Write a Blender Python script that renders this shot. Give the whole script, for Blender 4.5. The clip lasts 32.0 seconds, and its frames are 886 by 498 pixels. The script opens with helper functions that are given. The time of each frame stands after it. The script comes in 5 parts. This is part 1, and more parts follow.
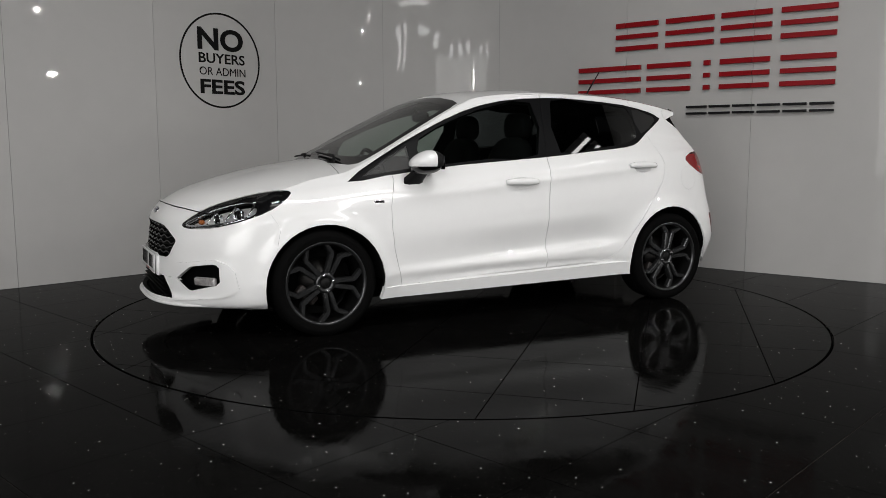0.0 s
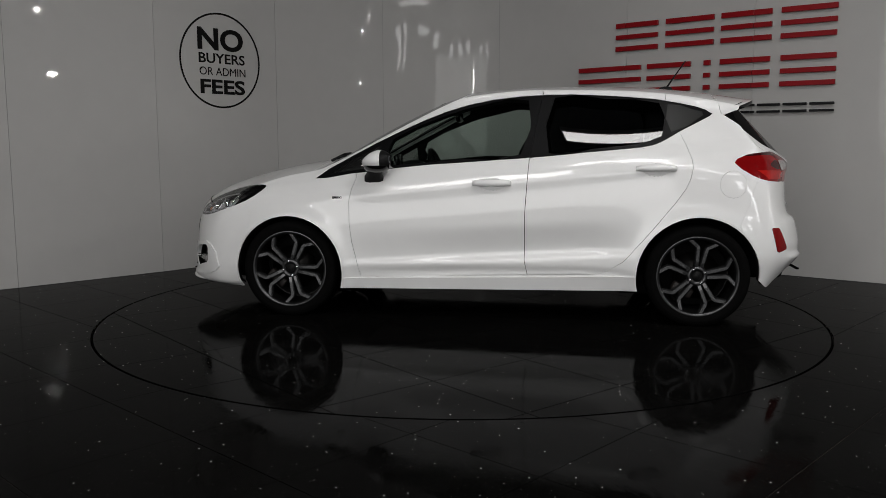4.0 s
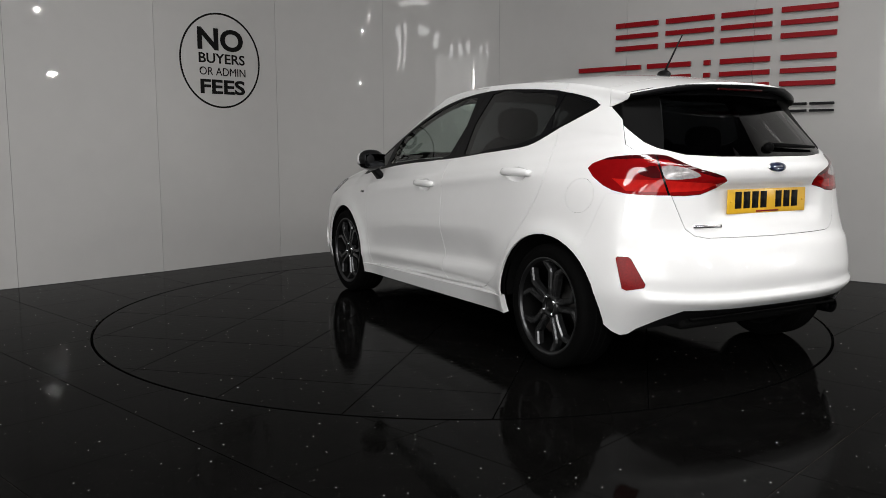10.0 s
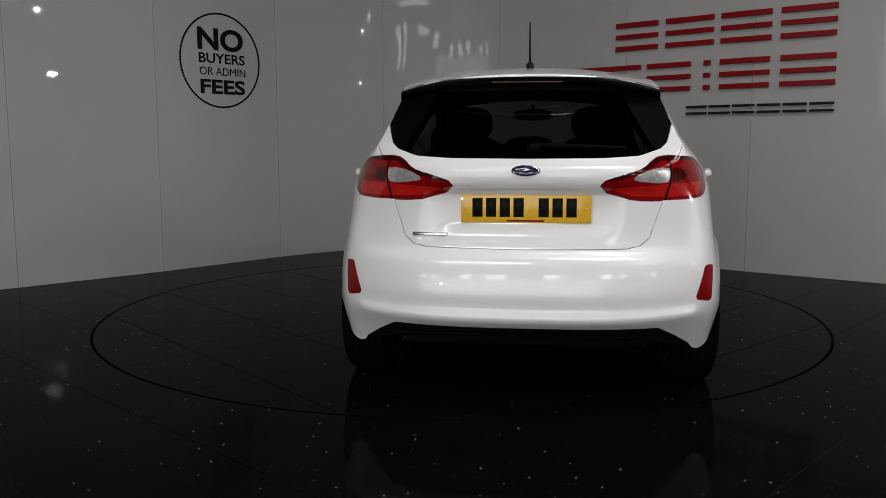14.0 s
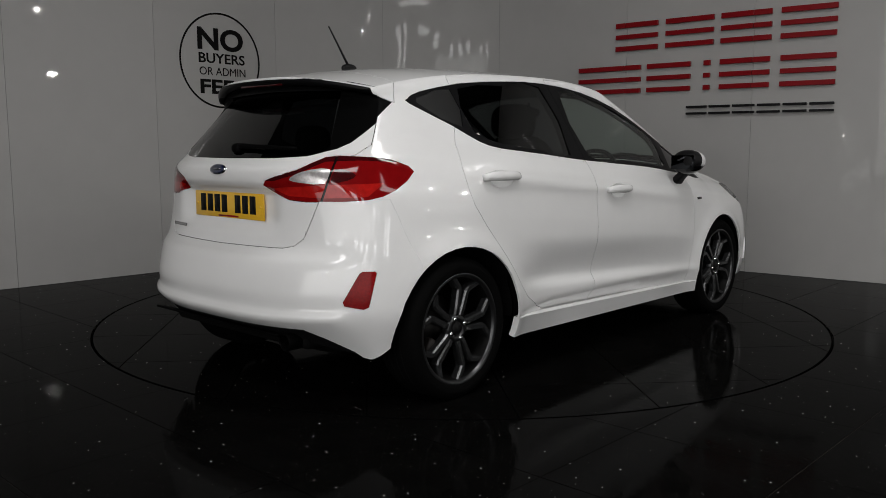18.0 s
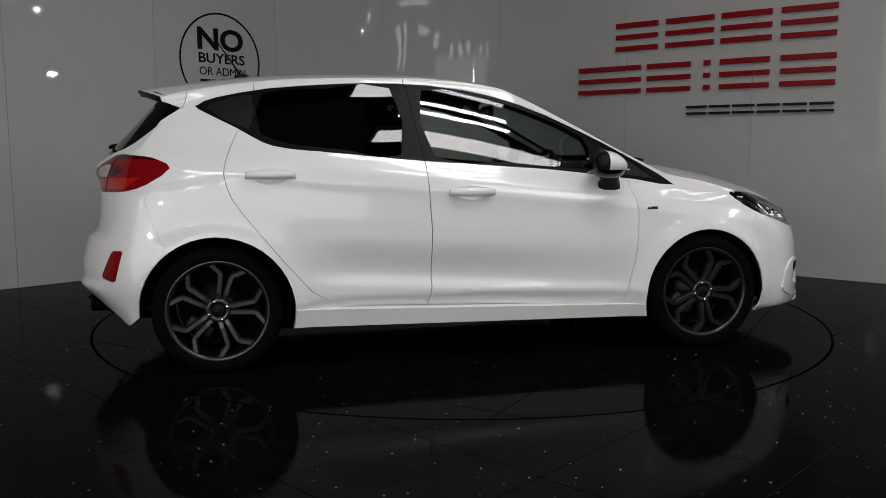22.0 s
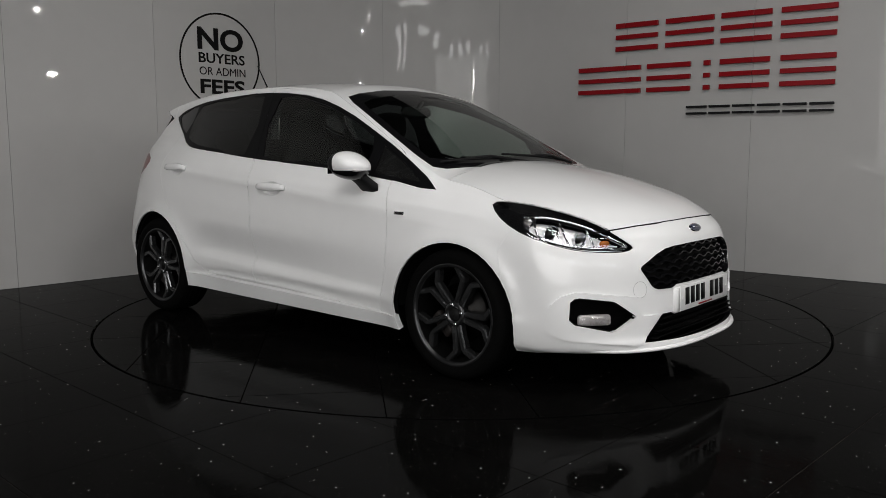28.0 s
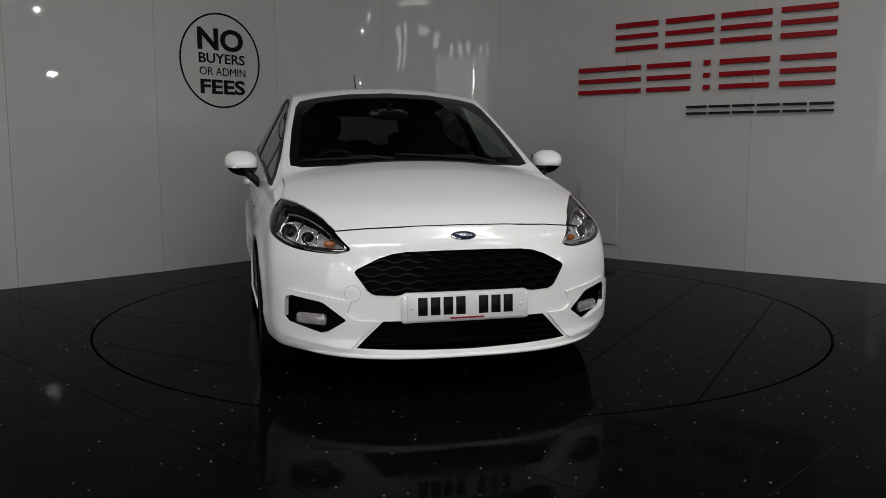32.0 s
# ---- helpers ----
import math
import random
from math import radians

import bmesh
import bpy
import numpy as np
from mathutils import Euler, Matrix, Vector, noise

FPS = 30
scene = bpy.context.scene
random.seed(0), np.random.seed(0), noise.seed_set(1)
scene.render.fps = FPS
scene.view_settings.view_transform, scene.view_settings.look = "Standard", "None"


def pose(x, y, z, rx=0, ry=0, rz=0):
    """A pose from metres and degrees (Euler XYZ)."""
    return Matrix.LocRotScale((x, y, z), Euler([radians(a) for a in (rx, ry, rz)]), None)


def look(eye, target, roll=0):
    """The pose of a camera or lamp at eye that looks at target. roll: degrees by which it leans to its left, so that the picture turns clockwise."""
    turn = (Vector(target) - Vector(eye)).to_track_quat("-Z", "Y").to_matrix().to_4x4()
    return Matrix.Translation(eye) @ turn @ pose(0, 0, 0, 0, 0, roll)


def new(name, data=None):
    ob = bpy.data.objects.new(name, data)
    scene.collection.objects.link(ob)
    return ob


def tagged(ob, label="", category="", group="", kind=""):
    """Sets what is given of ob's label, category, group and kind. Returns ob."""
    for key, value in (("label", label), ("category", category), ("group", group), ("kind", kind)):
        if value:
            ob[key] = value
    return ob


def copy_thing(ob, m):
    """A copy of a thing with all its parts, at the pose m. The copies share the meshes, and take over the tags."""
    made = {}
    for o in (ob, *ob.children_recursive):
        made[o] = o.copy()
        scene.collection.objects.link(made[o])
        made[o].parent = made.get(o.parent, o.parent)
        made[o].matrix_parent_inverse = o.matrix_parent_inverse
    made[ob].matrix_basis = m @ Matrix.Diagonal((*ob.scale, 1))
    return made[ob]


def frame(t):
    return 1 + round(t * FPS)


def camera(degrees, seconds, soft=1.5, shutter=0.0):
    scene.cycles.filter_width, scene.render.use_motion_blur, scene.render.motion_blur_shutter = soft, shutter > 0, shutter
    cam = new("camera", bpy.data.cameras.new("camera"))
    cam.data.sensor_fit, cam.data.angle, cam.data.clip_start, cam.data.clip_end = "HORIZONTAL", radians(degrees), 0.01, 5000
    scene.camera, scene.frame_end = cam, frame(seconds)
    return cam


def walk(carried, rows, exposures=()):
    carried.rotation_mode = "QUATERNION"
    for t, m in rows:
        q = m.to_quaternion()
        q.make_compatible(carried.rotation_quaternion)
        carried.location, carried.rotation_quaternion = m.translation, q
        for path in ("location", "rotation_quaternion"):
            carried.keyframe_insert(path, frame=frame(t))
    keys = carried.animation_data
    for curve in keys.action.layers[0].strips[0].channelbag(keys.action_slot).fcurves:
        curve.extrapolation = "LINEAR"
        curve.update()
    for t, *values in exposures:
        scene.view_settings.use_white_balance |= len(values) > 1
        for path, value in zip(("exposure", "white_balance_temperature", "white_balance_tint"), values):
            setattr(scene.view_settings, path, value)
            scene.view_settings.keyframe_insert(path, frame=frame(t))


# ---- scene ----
# camera: on a fixed tripod
cam = camera(56.08, 32.0, soft=0.8)
EYE = Vector((0.0, -5.405, 1.073))
VIEW = EYE + Vector((-0.01935, 0.99209, -0.12403))
# the clip's camera sets its own exposure as the white car turns
EXPOSURES = [(0.0, 0.50), (2.0, 0.04), (4.0, 0.0), (6.0, 0.14), (8.0, 0.56), (9.0, 0.64), (10.0, 0.62), (11.5, 0.56), (13.0, 0.26), (14.0, -0.12), (16.5, -0.20), (19.0, -0.28), (21.0, -0.34),
             (23.0, -0.12), (24.0, -0.06), (26.0, 0.0), (28.0, 0.14), (30.0, -0.08), (32.0, -0.12)]
walk(cam, [(0.0, look(EYE, VIEW, -0.07)), (32.0, look(EYE, VIEW, -0.07))], EXPOSURES)

# world: the showroom is closed, only a dim grey remains outside
world = bpy.data.worlds.new("world")
scene.world = world
world.use_nodes = True
world.node_tree.nodes["Background"].inputs[0].default_value = (0.8, 0.85, 0.9, 1)
world.node_tree.nodes["Background"].inputs[1].default_value = 0.02
CEIL = 4.4
ROOM_X, ROOM_Y0 = 14.0, -10.5


def area_lamp(name, x, y, z, sx, sy, watts, colour=(1, 0.985, 0.97), aim=None):
    li = bpy.data.lights.new(name, "AREA")
    li.shape, li.size, li.size_y, li.energy, li.color = "RECTANGLE", sx, sy, watts, colour
    ob = new(name, li)
    ob.matrix_world = look((x, y, z), aim or (x, y + 0.0001, 0))
    return ob


# daylight through the wide glass front behind the camera
FRONT_X, FRONT_Z0, FRONT_Z1 = 8.5, 0.35, 3.5
area_lamp("glass_front_daylight", -2.8, ROOM_Y0 + 0.06, (FRONT_Z0 + FRONT_Z1) / 2, 11.2, FRONT_Z1 - FRONT_Z0, 250, aim=(-2.8, 0, (FRONT_Z0 + FRONT_Z1) / 2))
# ceiling panels and tubes: x, y, length along x, length along y, watts
CEILING_LAMPS = [(1.0, -2.42, 1.8, 0.22, 22), (1.9, -3.22, 2.2, 0.22, 26), (1.45, -2.72, 1.2, 0.05, 12), (1.55, -2.85, 1.2, 0.05, 12), (4.2, -1.15, 0.10, 1.5, 4.5), (4.55, -1.15, 0.10, 1.5, 4.5),
                 (-1.5, -5.6, 2.8, 1.0, 92), (4.2, -5.6, 2.4, 0.9, 48)]
for x, y, sx, sy, w in CEILING_LAMPS:
    area_lamp("ceiling_lamp_light", x, y, CEIL - 0.135, sx, sy, w)
# ---- materials ----
def mat(name, colour, rough=0.5, metal=0.0, coat=0.0, bump=0.0, scale=40.0, vary=0.06, trans=0.0, ior=1.45, emit=0.0, spec=0.5, rvary=0.0):
    """A principled material with colour variation at two scales and a fine bump."""
    m = bpy.data.materials.new(name)
    m.use_nodes = True
    nt = m.node_tree
    b = nt.nodes["Principled BSDF"]
    b.inputs["Roughness"].default_value = rough
    b.inputs["Metallic"].default_value = metal
    b.inputs["Coat Weight"].default_value = coat
    b.inputs["Coat Roughness"].default_value = 0.03
    b.inputs["Transmission Weight"].default_value = trans
    b.inputs["IOR"].default_value = ior
    b.inputs["Specular IOR Level"].default_value = spec
    b.inputs["Base Color"].default_value = (*colour, 1)
    if emit:
        b.inputs["Emission Color"].default_value = (*colour, 1)
        b.inputs["Emission Strength"].default_value = emit
    if vary or bump or rvary:
        tc = nt.nodes.new("ShaderNodeTexCoord")
        n1 = nt.nodes.new("ShaderNodeTexNoise")
        n1.inputs["Scale"].default_value, n1.inputs["Detail"].default_value = scale, 6
        n2 = nt.nodes.new("ShaderNodeTexNoise")
        n2.inputs["Scale"].default_value, n2.inputs["Detail"].default_value = scale * 0.07, 3
        mx = nt.nodes.new("ShaderNodeMath")
        mx.operation = "ADD"
        nt.links.new(tc.outputs["Object"], n1.inputs["Vector"])
        nt.links.new(tc.outputs["Object"], n2.inputs["Vector"])
        nt.links.new(n1.outputs["Fac"], mx.inputs[0])
        nt.links.new(n2.outputs["Fac"], mx.inputs[1])
        if vary:
            rp = nt.nodes.new("ShaderNodeMapRange")
            rp.inputs["From Min"].default_value, rp.inputs["From Max"].default_value = 0.7, 1.3
            rp.inputs["To Min"].default_value, rp.inputs["To Max"].default_value = 1 - vary, 1 + vary
            vm = nt.nodes.new("ShaderNodeVectorMath")
            vm.operation = "SCALE"
            vm.inputs[0].default_value = colour
            nt.links.new(mx.outputs[0], rp.inputs["Value"])
            nt.links.new(rp.outputs["Result"], vm.inputs["Scale"])
            nt.links.new(vm.outputs["Vector"], b.inputs["Base Color"])
        if rvary:
            rr = nt.nodes.new("ShaderNodeMapRange")
            rr.inputs["From Min"].default_value, rr.inputs["From Max"].default_value = 0.35, 0.65
            rr.inputs["To Min"].default_value, rr.inputs["To Max"].default_value = max(0.0, rough - rvary), rough + rvary
            nt.links.new(n2.outputs["Fac"], rr.inputs["Value"])
            nt.links.new(rr.outputs["Result"], b.inputs["Roughness"])
        if bump:
            bp = nt.nodes.new("ShaderNodeBump")
            bp.inputs["Strength"].default_value, bp.inputs["Distance"].default_value = bump, 0.01
            nt.links.new(n1.outputs["Fac"], bp.inputs["Height"])
            nt.links.new(bp.outputs["Normal"], b.inputs["Normal"])
    return m


PAINT = mat("white_paint", (0.83, 0.83, 0.83), 0.30, coat=1.0, vary=0.01, scale=12)
GLOSS_BLACK = mat("gloss_black_trim", (0.005, 0.005, 0.0055), 0.10, vary=0, spec=0.4)
PITCH_BLACK = mat("pitch_black_plastic", (0.0013, 0.0013, 0.0014), 0.55, vary=0, spec=0.05)
DARK_ALLOY = mat("dark_alloy_rim", (0.07, 0.071, 0.073), 0.3, metal=0.9, vary=0.08, scale=200)
SATIN_BLACK = mat("satin_black_trim", (0.004, 0.004, 0.0045), 0.38, vary=0, spec=0.12)
MATT_BLACK = mat("matt_black_plastic", (0.007, 0.007, 0.0075), 0.5, bump=0.15, scale=500, spec=0.2)
RUBBER = mat("tyre_rubber", (0.0032, 0.0032, 0.0032), 0.8, bump=0.2, scale=300, spec=0.03)
ALLOY = mat("dark_grey_alloy", (0.11, 0.112, 0.115), 0.26, metal=0.9, vary=0.08, scale=200)
# near-black steel: the shade behind the spokes is put into the colour
STEEL = mat("shaded_brushed_steel", (0.016, 0.0155, 0.015), 0.4, metal=1.0, vary=0.15, scale=150)
CHROME = mat("chrome", (0.75, 0.76, 0.78), 0.08, metal=1.0, vary=0)
# brown, and darkened for the shade inside the wheel
CALIPER = mat("shaded_rusty_carrier", (0.010, 0.007, 0.006), 0.6, vary=0.2)


def glass(name, tint, alpha, rough=0.0):
    """Thin glass: a mirror coat over a tinted see-through pane."""
    m = bpy.data.materials.new(name)
    m.use_nodes = True
    nt = m.node_tree
    nt.nodes.clear()
    out = nt.nodes.new("ShaderNodeOutputMaterial")
    mixn = nt.nodes.new("ShaderNodeMixShader")
    tr = nt.nodes.new("ShaderNodeBsdfTransparent")
    gl = nt.nodes.new("ShaderNodeBsdfGlossy")
    lw = nt.nodes.new("ShaderNodeLayerWeight")
    lw.inputs["Blend"].default_value = 0.5
    pw = nt.nodes.new("ShaderNodeMath")
    pw.operation, pw.inputs[1].default_value = "POWER", 4.0
    fr = nt.nodes.new("ShaderNodeMath")
    fr.operation, fr.inputs[1].default_value, fr.inputs[2].default_value = "MULTIPLY_ADD", 0.93, 0.043
    nt.links.new(lw.outputs["Facing"], pw.inputs[0])
    nt.links.new(pw.outputs[0], fr.inputs[0])
    gl.inputs["Roughness"].default_value = rough
    tr.inputs["Color"].default_value = (*[c * alpha for c in tint], 1)
    nt.links.new(fr.outputs[0], mixn.inputs[0])
    nt.links.new(tr.outputs[0], mixn.inputs[1])
    nt.links.new(gl.outputs[0], mixn.inputs[2])
    nt.links.new(mixn.outputs[0], out.inputs["Surface"])
    return m


GLASS = glass("clear_car_glass", (0.86, 0.95, 0.90), 0.76)
# quarter glass roughened to blur away the ceiling panel's reflection
QUARTER_GLASS = glass("rough_quarter_glass", (0.9, 0.95, 1.0), 0.10, rough=0.40)
# vent glass darker and rough, which dulls the bright reflection in it
VENT_GLASS = glass("rough_vent_glass", (0.9, 0.95, 0.92), 0.4, rough=0.45)
PRIVACY = glass("privacy_glass", (0.9, 0.95, 1.0), 0.10)
LENS = glass("clear_lens", (1, 1, 1), 0.95)
RED_LENS = mat("red_lens", (0.20, 0.003, 0.004), 0.06, coat=0.3, spec=0.3, vary=0.1, scale=30)
DARK_RED = mat("dark_red_lens", (0.045, 0.002, 0.003), 0.06, coat=0.3, vary=0.1, scale=30)
CLEAR_PLASTIC = mat("clear_lamp_insert", (0.48, 0.46, 0.46), 0.2, metal=0.4, coat=0.4, vary=0.35, scale=60)
AMBER = mat("amber_lens", (0.30, 0.085, 0.015), 0.1, coat=0.6, vary=0.3, scale=90)
SEAT = mat("black_seat_cloth", (0.004, 0.004, 0.0043), 0.9, bump=0.3, scale=300, spec=0.1)
PLATE_Y = mat("yellow_reflective_plate", (0.80, 0.46, 0.03), 0.3, coat=0.6, vary=0.03)
PLATE_W = mat("white_reflective_plate", (0.70, 0.70, 0.70), 0.35, coat=0.4, vary=0.03)
BLACK_INK = mat("black_ink", (0.008, 0.008, 0.008), 0.45, vary=0, spec=0.1)
NAVY = mat("dark_blue_enamel", (0.008, 0.014, 0.05), 0.12, coat=1.0, vary=0)
LINING = mat("black_underbody", (0.004, 0.004, 0.004), 0.8, vary=0.1, spec=0.1)
WALL = mat("glossy_white_wall_panel", (0.47, 0.464, 0.455), 0.024, vary=0.02, scale=6, rvary=0.010, ior=1.33)
SEAM = mat("panel_joint", (0.26, 0.26, 0.255), 0.4, vary=0.03)
RED_LETTER = mat("red_acrylic", (0.24, 0.004, 0.008), 0.35, vary=0.03, spec=0.2)
BLACK_LETTER = mat("black_acrylic", (0.008, 0.008, 0.009), 0.35, vary=0, spec=0.2)
DECAL = mat("black_vinyl", (0.006, 0.006, 0.006), 0.5, vary=0, spec=0.08)


def granite():
    """Polished black granite with small white flecks, each slab a little different."""
    m = mat("black_polished_granite", (0.0027, 0.0026, 0.0025), 0.075, vary=0.3, scale=70, rvary=0.04, ior=1.05)
    nt = m.node_tree
    b = nt.nodes["Principled BSDF"]
    tc = nt.nodes.new("ShaderNodeTexCoord")
    vo = nt.nodes.new("ShaderNodeTexVoronoi")
    vo.voronoi_dimensions, vo.inputs["Scale"].default_value = "2D", 13.0
    nt.links.new(tc.outputs["Object"], vo.inputs["Vector"])
    sep = nt.nodes.new("ShaderNodeSeparateColor")
    nt.links.new(vo.outputs["Color"], sep.inputs["Color"])
    size = nt.nodes.new("ShaderNodeMapRange")
    size.inputs["From Min"].default_value, size.inputs["From Max"].default_value = 0.70, 1.0
    size.inputs["To Min"].default_value, size.inputs["To Max"].default_value = 0.0, 0.040
    nt.links.new(sep.outputs[0], size.inputs["Value"])
    less = nt.nodes.new("ShaderNodeMath")
    less.operation = "LESS_THAN"
    nt.links.new(vo.outputs["Distance"], less.inputs[0])
    nt.links.new(size.outputs["Result"], less.inputs[1])
    mix = nt.nodes.new("ShaderNodeMix")
    mix.data_type = "RGBA"
    old = b.inputs["Base Color"].links[0].from_socket
    nt.links.new(less.outputs[0], mix.inputs["Factor"])
    nt.links.new(old, mix.inputs["A"])
    mix.inputs["B"].default_value = (0.95, 0.94, 0.92, 1)
    fine = nt.nodes.new("ShaderNodeTexVoronoi")
    fine.voronoi_dimensions, fine.inputs["Scale"].default_value = "2D", 46.0
    nt.links.new(tc.outputs["Object"], fine.inputs["Vector"])
    sep2 = nt.nodes.new("ShaderNodeSeparateColor")
    nt.links.new(fine.outputs["Color"], sep2.inputs["Color"])
    size2 = nt.nodes.new("ShaderNodeMapRange")
    size2.inputs["From Min"].default_value, size2.inputs["From Max"].default_value = 0.80, 1.0
    size2.inputs["To Min"].default_value, size2.inputs["To Max"].default_value = 0.0, 0.10
    nt.links.new(sep2.outputs[0], size2.inputs["Value"])
    less2 = nt.nodes.new("ShaderNodeMath")
    less2.operation = "LESS_THAN"
    nt.links.new(fine.outputs["Distance"], less2.inputs[0])
    nt.links.new(size2.outputs["Result"], less2.inputs[1])
    mix2 = nt.nodes.new("ShaderNodeMix")
    mix2.data_type = "RGBA"
    nt.links.new(less2.outputs[0], mix2.inputs["Factor"])
    nt.links.new(mix.outputs["Result"], mix2.inputs["A"])
    mix2.inputs["B"].default_value = (0.05, 0.048, 0.045, 1)
    nt.links.new(mix2.outputs["Result"], b.inputs["Base Color"])
    # long polishing streaks
    stretch = nt.nodes.new("ShaderNodeMapping")
    stretch.inputs["Scale"].default_value = (34.0, 9.0, 1.0)
    stretch.inputs["Rotation"].default_value = (0, 0, 0.5)
    nt.links.new(tc.outputs["Object"], stretch.inputs["Vector"])
    streak = nt.nodes.new("ShaderNodeTexNoise")
    streak.inputs["Scale"].default_value, streak.inputs["Detail"].default_value = 1.0, 4
    nt.links.new(stretch.outputs["Vector"], streak.inputs["Vector"])
    wobble = nt.nodes.new("ShaderNodeBump")
    wobble.inputs["Strength"].default_value, wobble.inputs["Distance"].default_value = 0.10, 0.004
    nt.links.new(streak.outputs["Fac"], wobble.inputs["Height"])
    nt.links.new(wobble.outputs["Normal"], b.inputs["Normal"])
    return m


TILE = granite()
GROUT = mat("brown_grout", (0.05, 0.042, 0.036), 0.8, vary=0.2)
GAP = mat("dark_gap", (0.002, 0.002, 0.002), 1.0, vary=0, spec=0.0, ior=1.0)
CEILING = mat("dark_ceiling", (0.03, 0.03, 0.032), 0.8, vary=0.1)
DARKWALL = mat("dim_showroom_wall", (0.06, 0.06, 0.062), 0.7, vary=0.1, scale=5)
HOUSING = mat("white_lamp_housing", (0.7, 0.7, 0.7), 0.5, vary=0.03)
LAMP_GLOW = mat("lamp_glass", (1.0, 0.98, 0.95), 0.4, vary=0, emit=320)
PANE = glass("showroom_glass", (0.95, 1.0, 0.97), 0.95)
GREY_CARD = mat("pale_grey_card", (0.16, 0.16, 0.17), 0.7, vary=0.1)
SILVER = mat("silver_badge", (0.55, 0.55, 0.56), 0.25, metal=1.0, vary=0.05)
REFLECTOR = mat("lamp_reflector", (0.80, 0.80, 0.81), 0.30, metal=0.6, vary=0.35, scale=55)
SKYLIGHT = mat("bright_window_glass", (1.0, 1.0, 1.0), 0.4, vary=0, emit=7)
# near black: holds the rim barrel's shade; the silencer shares it
DARK_STEEL = mat("shaded_dark_steel", (0.009, 0.009, 0.009), 0.5, metal=0.7, vary=0.2)
MIRROR = mat("mirror_glass", (0.022, 0.023, 0.025), 0.02, metal=1.0, vary=0)
BRIGHT_RED = mat("bright_red_lens", (0.42, 0.010, 0.008), 0.08, coat=0.4, vary=0.25, scale=45)
HOT_LAMP = mat("floodlight_glass", (1.0, 0.98, 0.95), 0.4, vary=0, emit=2200)
REFLEX = mat("red_reflex_plastic", (0.20, 0.004, 0.005), 0.15, vary=0.3, scale=120, bump=0.05, spec=0.2)
# ---- mesh helpers ----
def link_mesh(name, bm, material, smooth=True):
    me = bpy.data.meshes.new(name)
    bm.to_mesh(me)
    bm.free()
    for m in material if isinstance(material, (list, tuple)) else [material]:
        me.materials.append(m)
    if smooth:
        me.polygons.foreach_set("use_smooth", [True] * len(me.polygons))
    return new(name, me)


def part(name, bm, material, parent, label="", smooth=True):
    """Links a bmesh as one mesh object under a thing or a part."""
    ob = link_mesh(name, bm, material, smooth)
    ob.parent = parent
    if label:
        ob["label"] = label
    return ob


def sharp(ob, degrees=35):
    """Smooth shading with sharp edges past the given angle."""
    ob.data.set_sharp_from_angle(angle=radians(degrees))
    return ob


def add_box(bm, cx, cy, cz, sx, sy, sz, m=None, bevel=0.0):
    r = bmesh.ops.create_cube(bm, size=1)
    vs = r["verts"]
    bmesh.ops.transform(bm, matrix=Matrix.Translation((cx, cy, cz)) @ Matrix.Diagonal((sx, sy, sz, 1)), verts=vs)
    if bevel:
        es = list({e for v in vs for e in v.link_edges})
        r2 = bmesh.ops.bevel(bm, geom=es, offset=bevel, segments=2, affect="EDGES", profile=0.5)
        vs = list({v for f in r2["faces"] for v in f.verts} | {v for v in vs if v.is_valid})
    if m is not None:
        bmesh.ops.transform(bm, matrix=m, verts=vs)
    return vs


def box(cx, cy, cz, sx, sy, sz, m=None, bevel=0.0):
    bm = bmesh.new()
    add_box(bm, cx, cy, cz, sx, sy, sz, m, bevel)
    return bm


def prism(poly, z0, z1, bm=None):
    """A straight prism over a plan polygon."""
    bm = bm or bmesh.new()
    lo = [bm.verts.new((x, y, z0)) for x, y in poly]
    hi = [bm.verts.new((x, y, z1)) for x, y in poly]
    n = len(poly)
    bm.faces.new(lo[::-1])
    bm.faces.new(hi)
    for i in range(n):
        bm.faces.new((lo[i], lo[(i + 1) % n], hi[(i + 1) % n], hi[i]))
    bmesh.ops.recalc_face_normals(bm, faces=bm.faces)
    return bm


def revolve(profile, n, axis="Y", bm=None, m=None):
    """Turns a profile of (radius, offset) round an axis."""
    bm = bm or bmesh.new()
    rings = []
    for k in range(n):
        a = 2 * math.pi * k / n
        ring = []
        for r, o in profile:
            if axis == "Y":
                p = Vector((r * math.cos(a), o, r * math.sin(a)))
            elif axis == "Z":
                p = Vector((r * math.cos(a), r * math.sin(a), o))
            else:
                p = Vector((o, r * math.cos(a), r * math.sin(a)))
            ring.append(bm.verts.new(m @ p if m is not None else p))
        rings.append(ring)
    for k in range(n):
        a, b = rings[k], rings[(k + 1) % n]
        for i in range(len(profile) - 1):
            bm.faces.new((a[i], a[i + 1], b[i + 1], b[i]))
    bmesh.ops.recalc_face_normals(bm, faces=bm.faces)
    return bm


def spline(pts, per):
    """Catmull-Rom through points (any dimension), 'per' steps a span."""
    p = [Vector(q) for q in pts]
    p = [2 * p[0] - p[1]] + p + [2 * p[-1] - p[-2]]
    out = []
    for i in range(1, len(p) - 2):
        for k in range(per):
            t = k / per
            out.append(0.5 * ((2 * p[i]) + (p[i + 1] - p[i - 1]) * t + (2 * p[i - 1] - 5 * p[i] + 4 * p[i + 1] - p[i + 2]) * t * t
                              + (3 * p[i] - p[i - 1] - 3 * p[i + 1] + p[i + 2]) * t ** 3))
    out.append(p[-2])
    return out


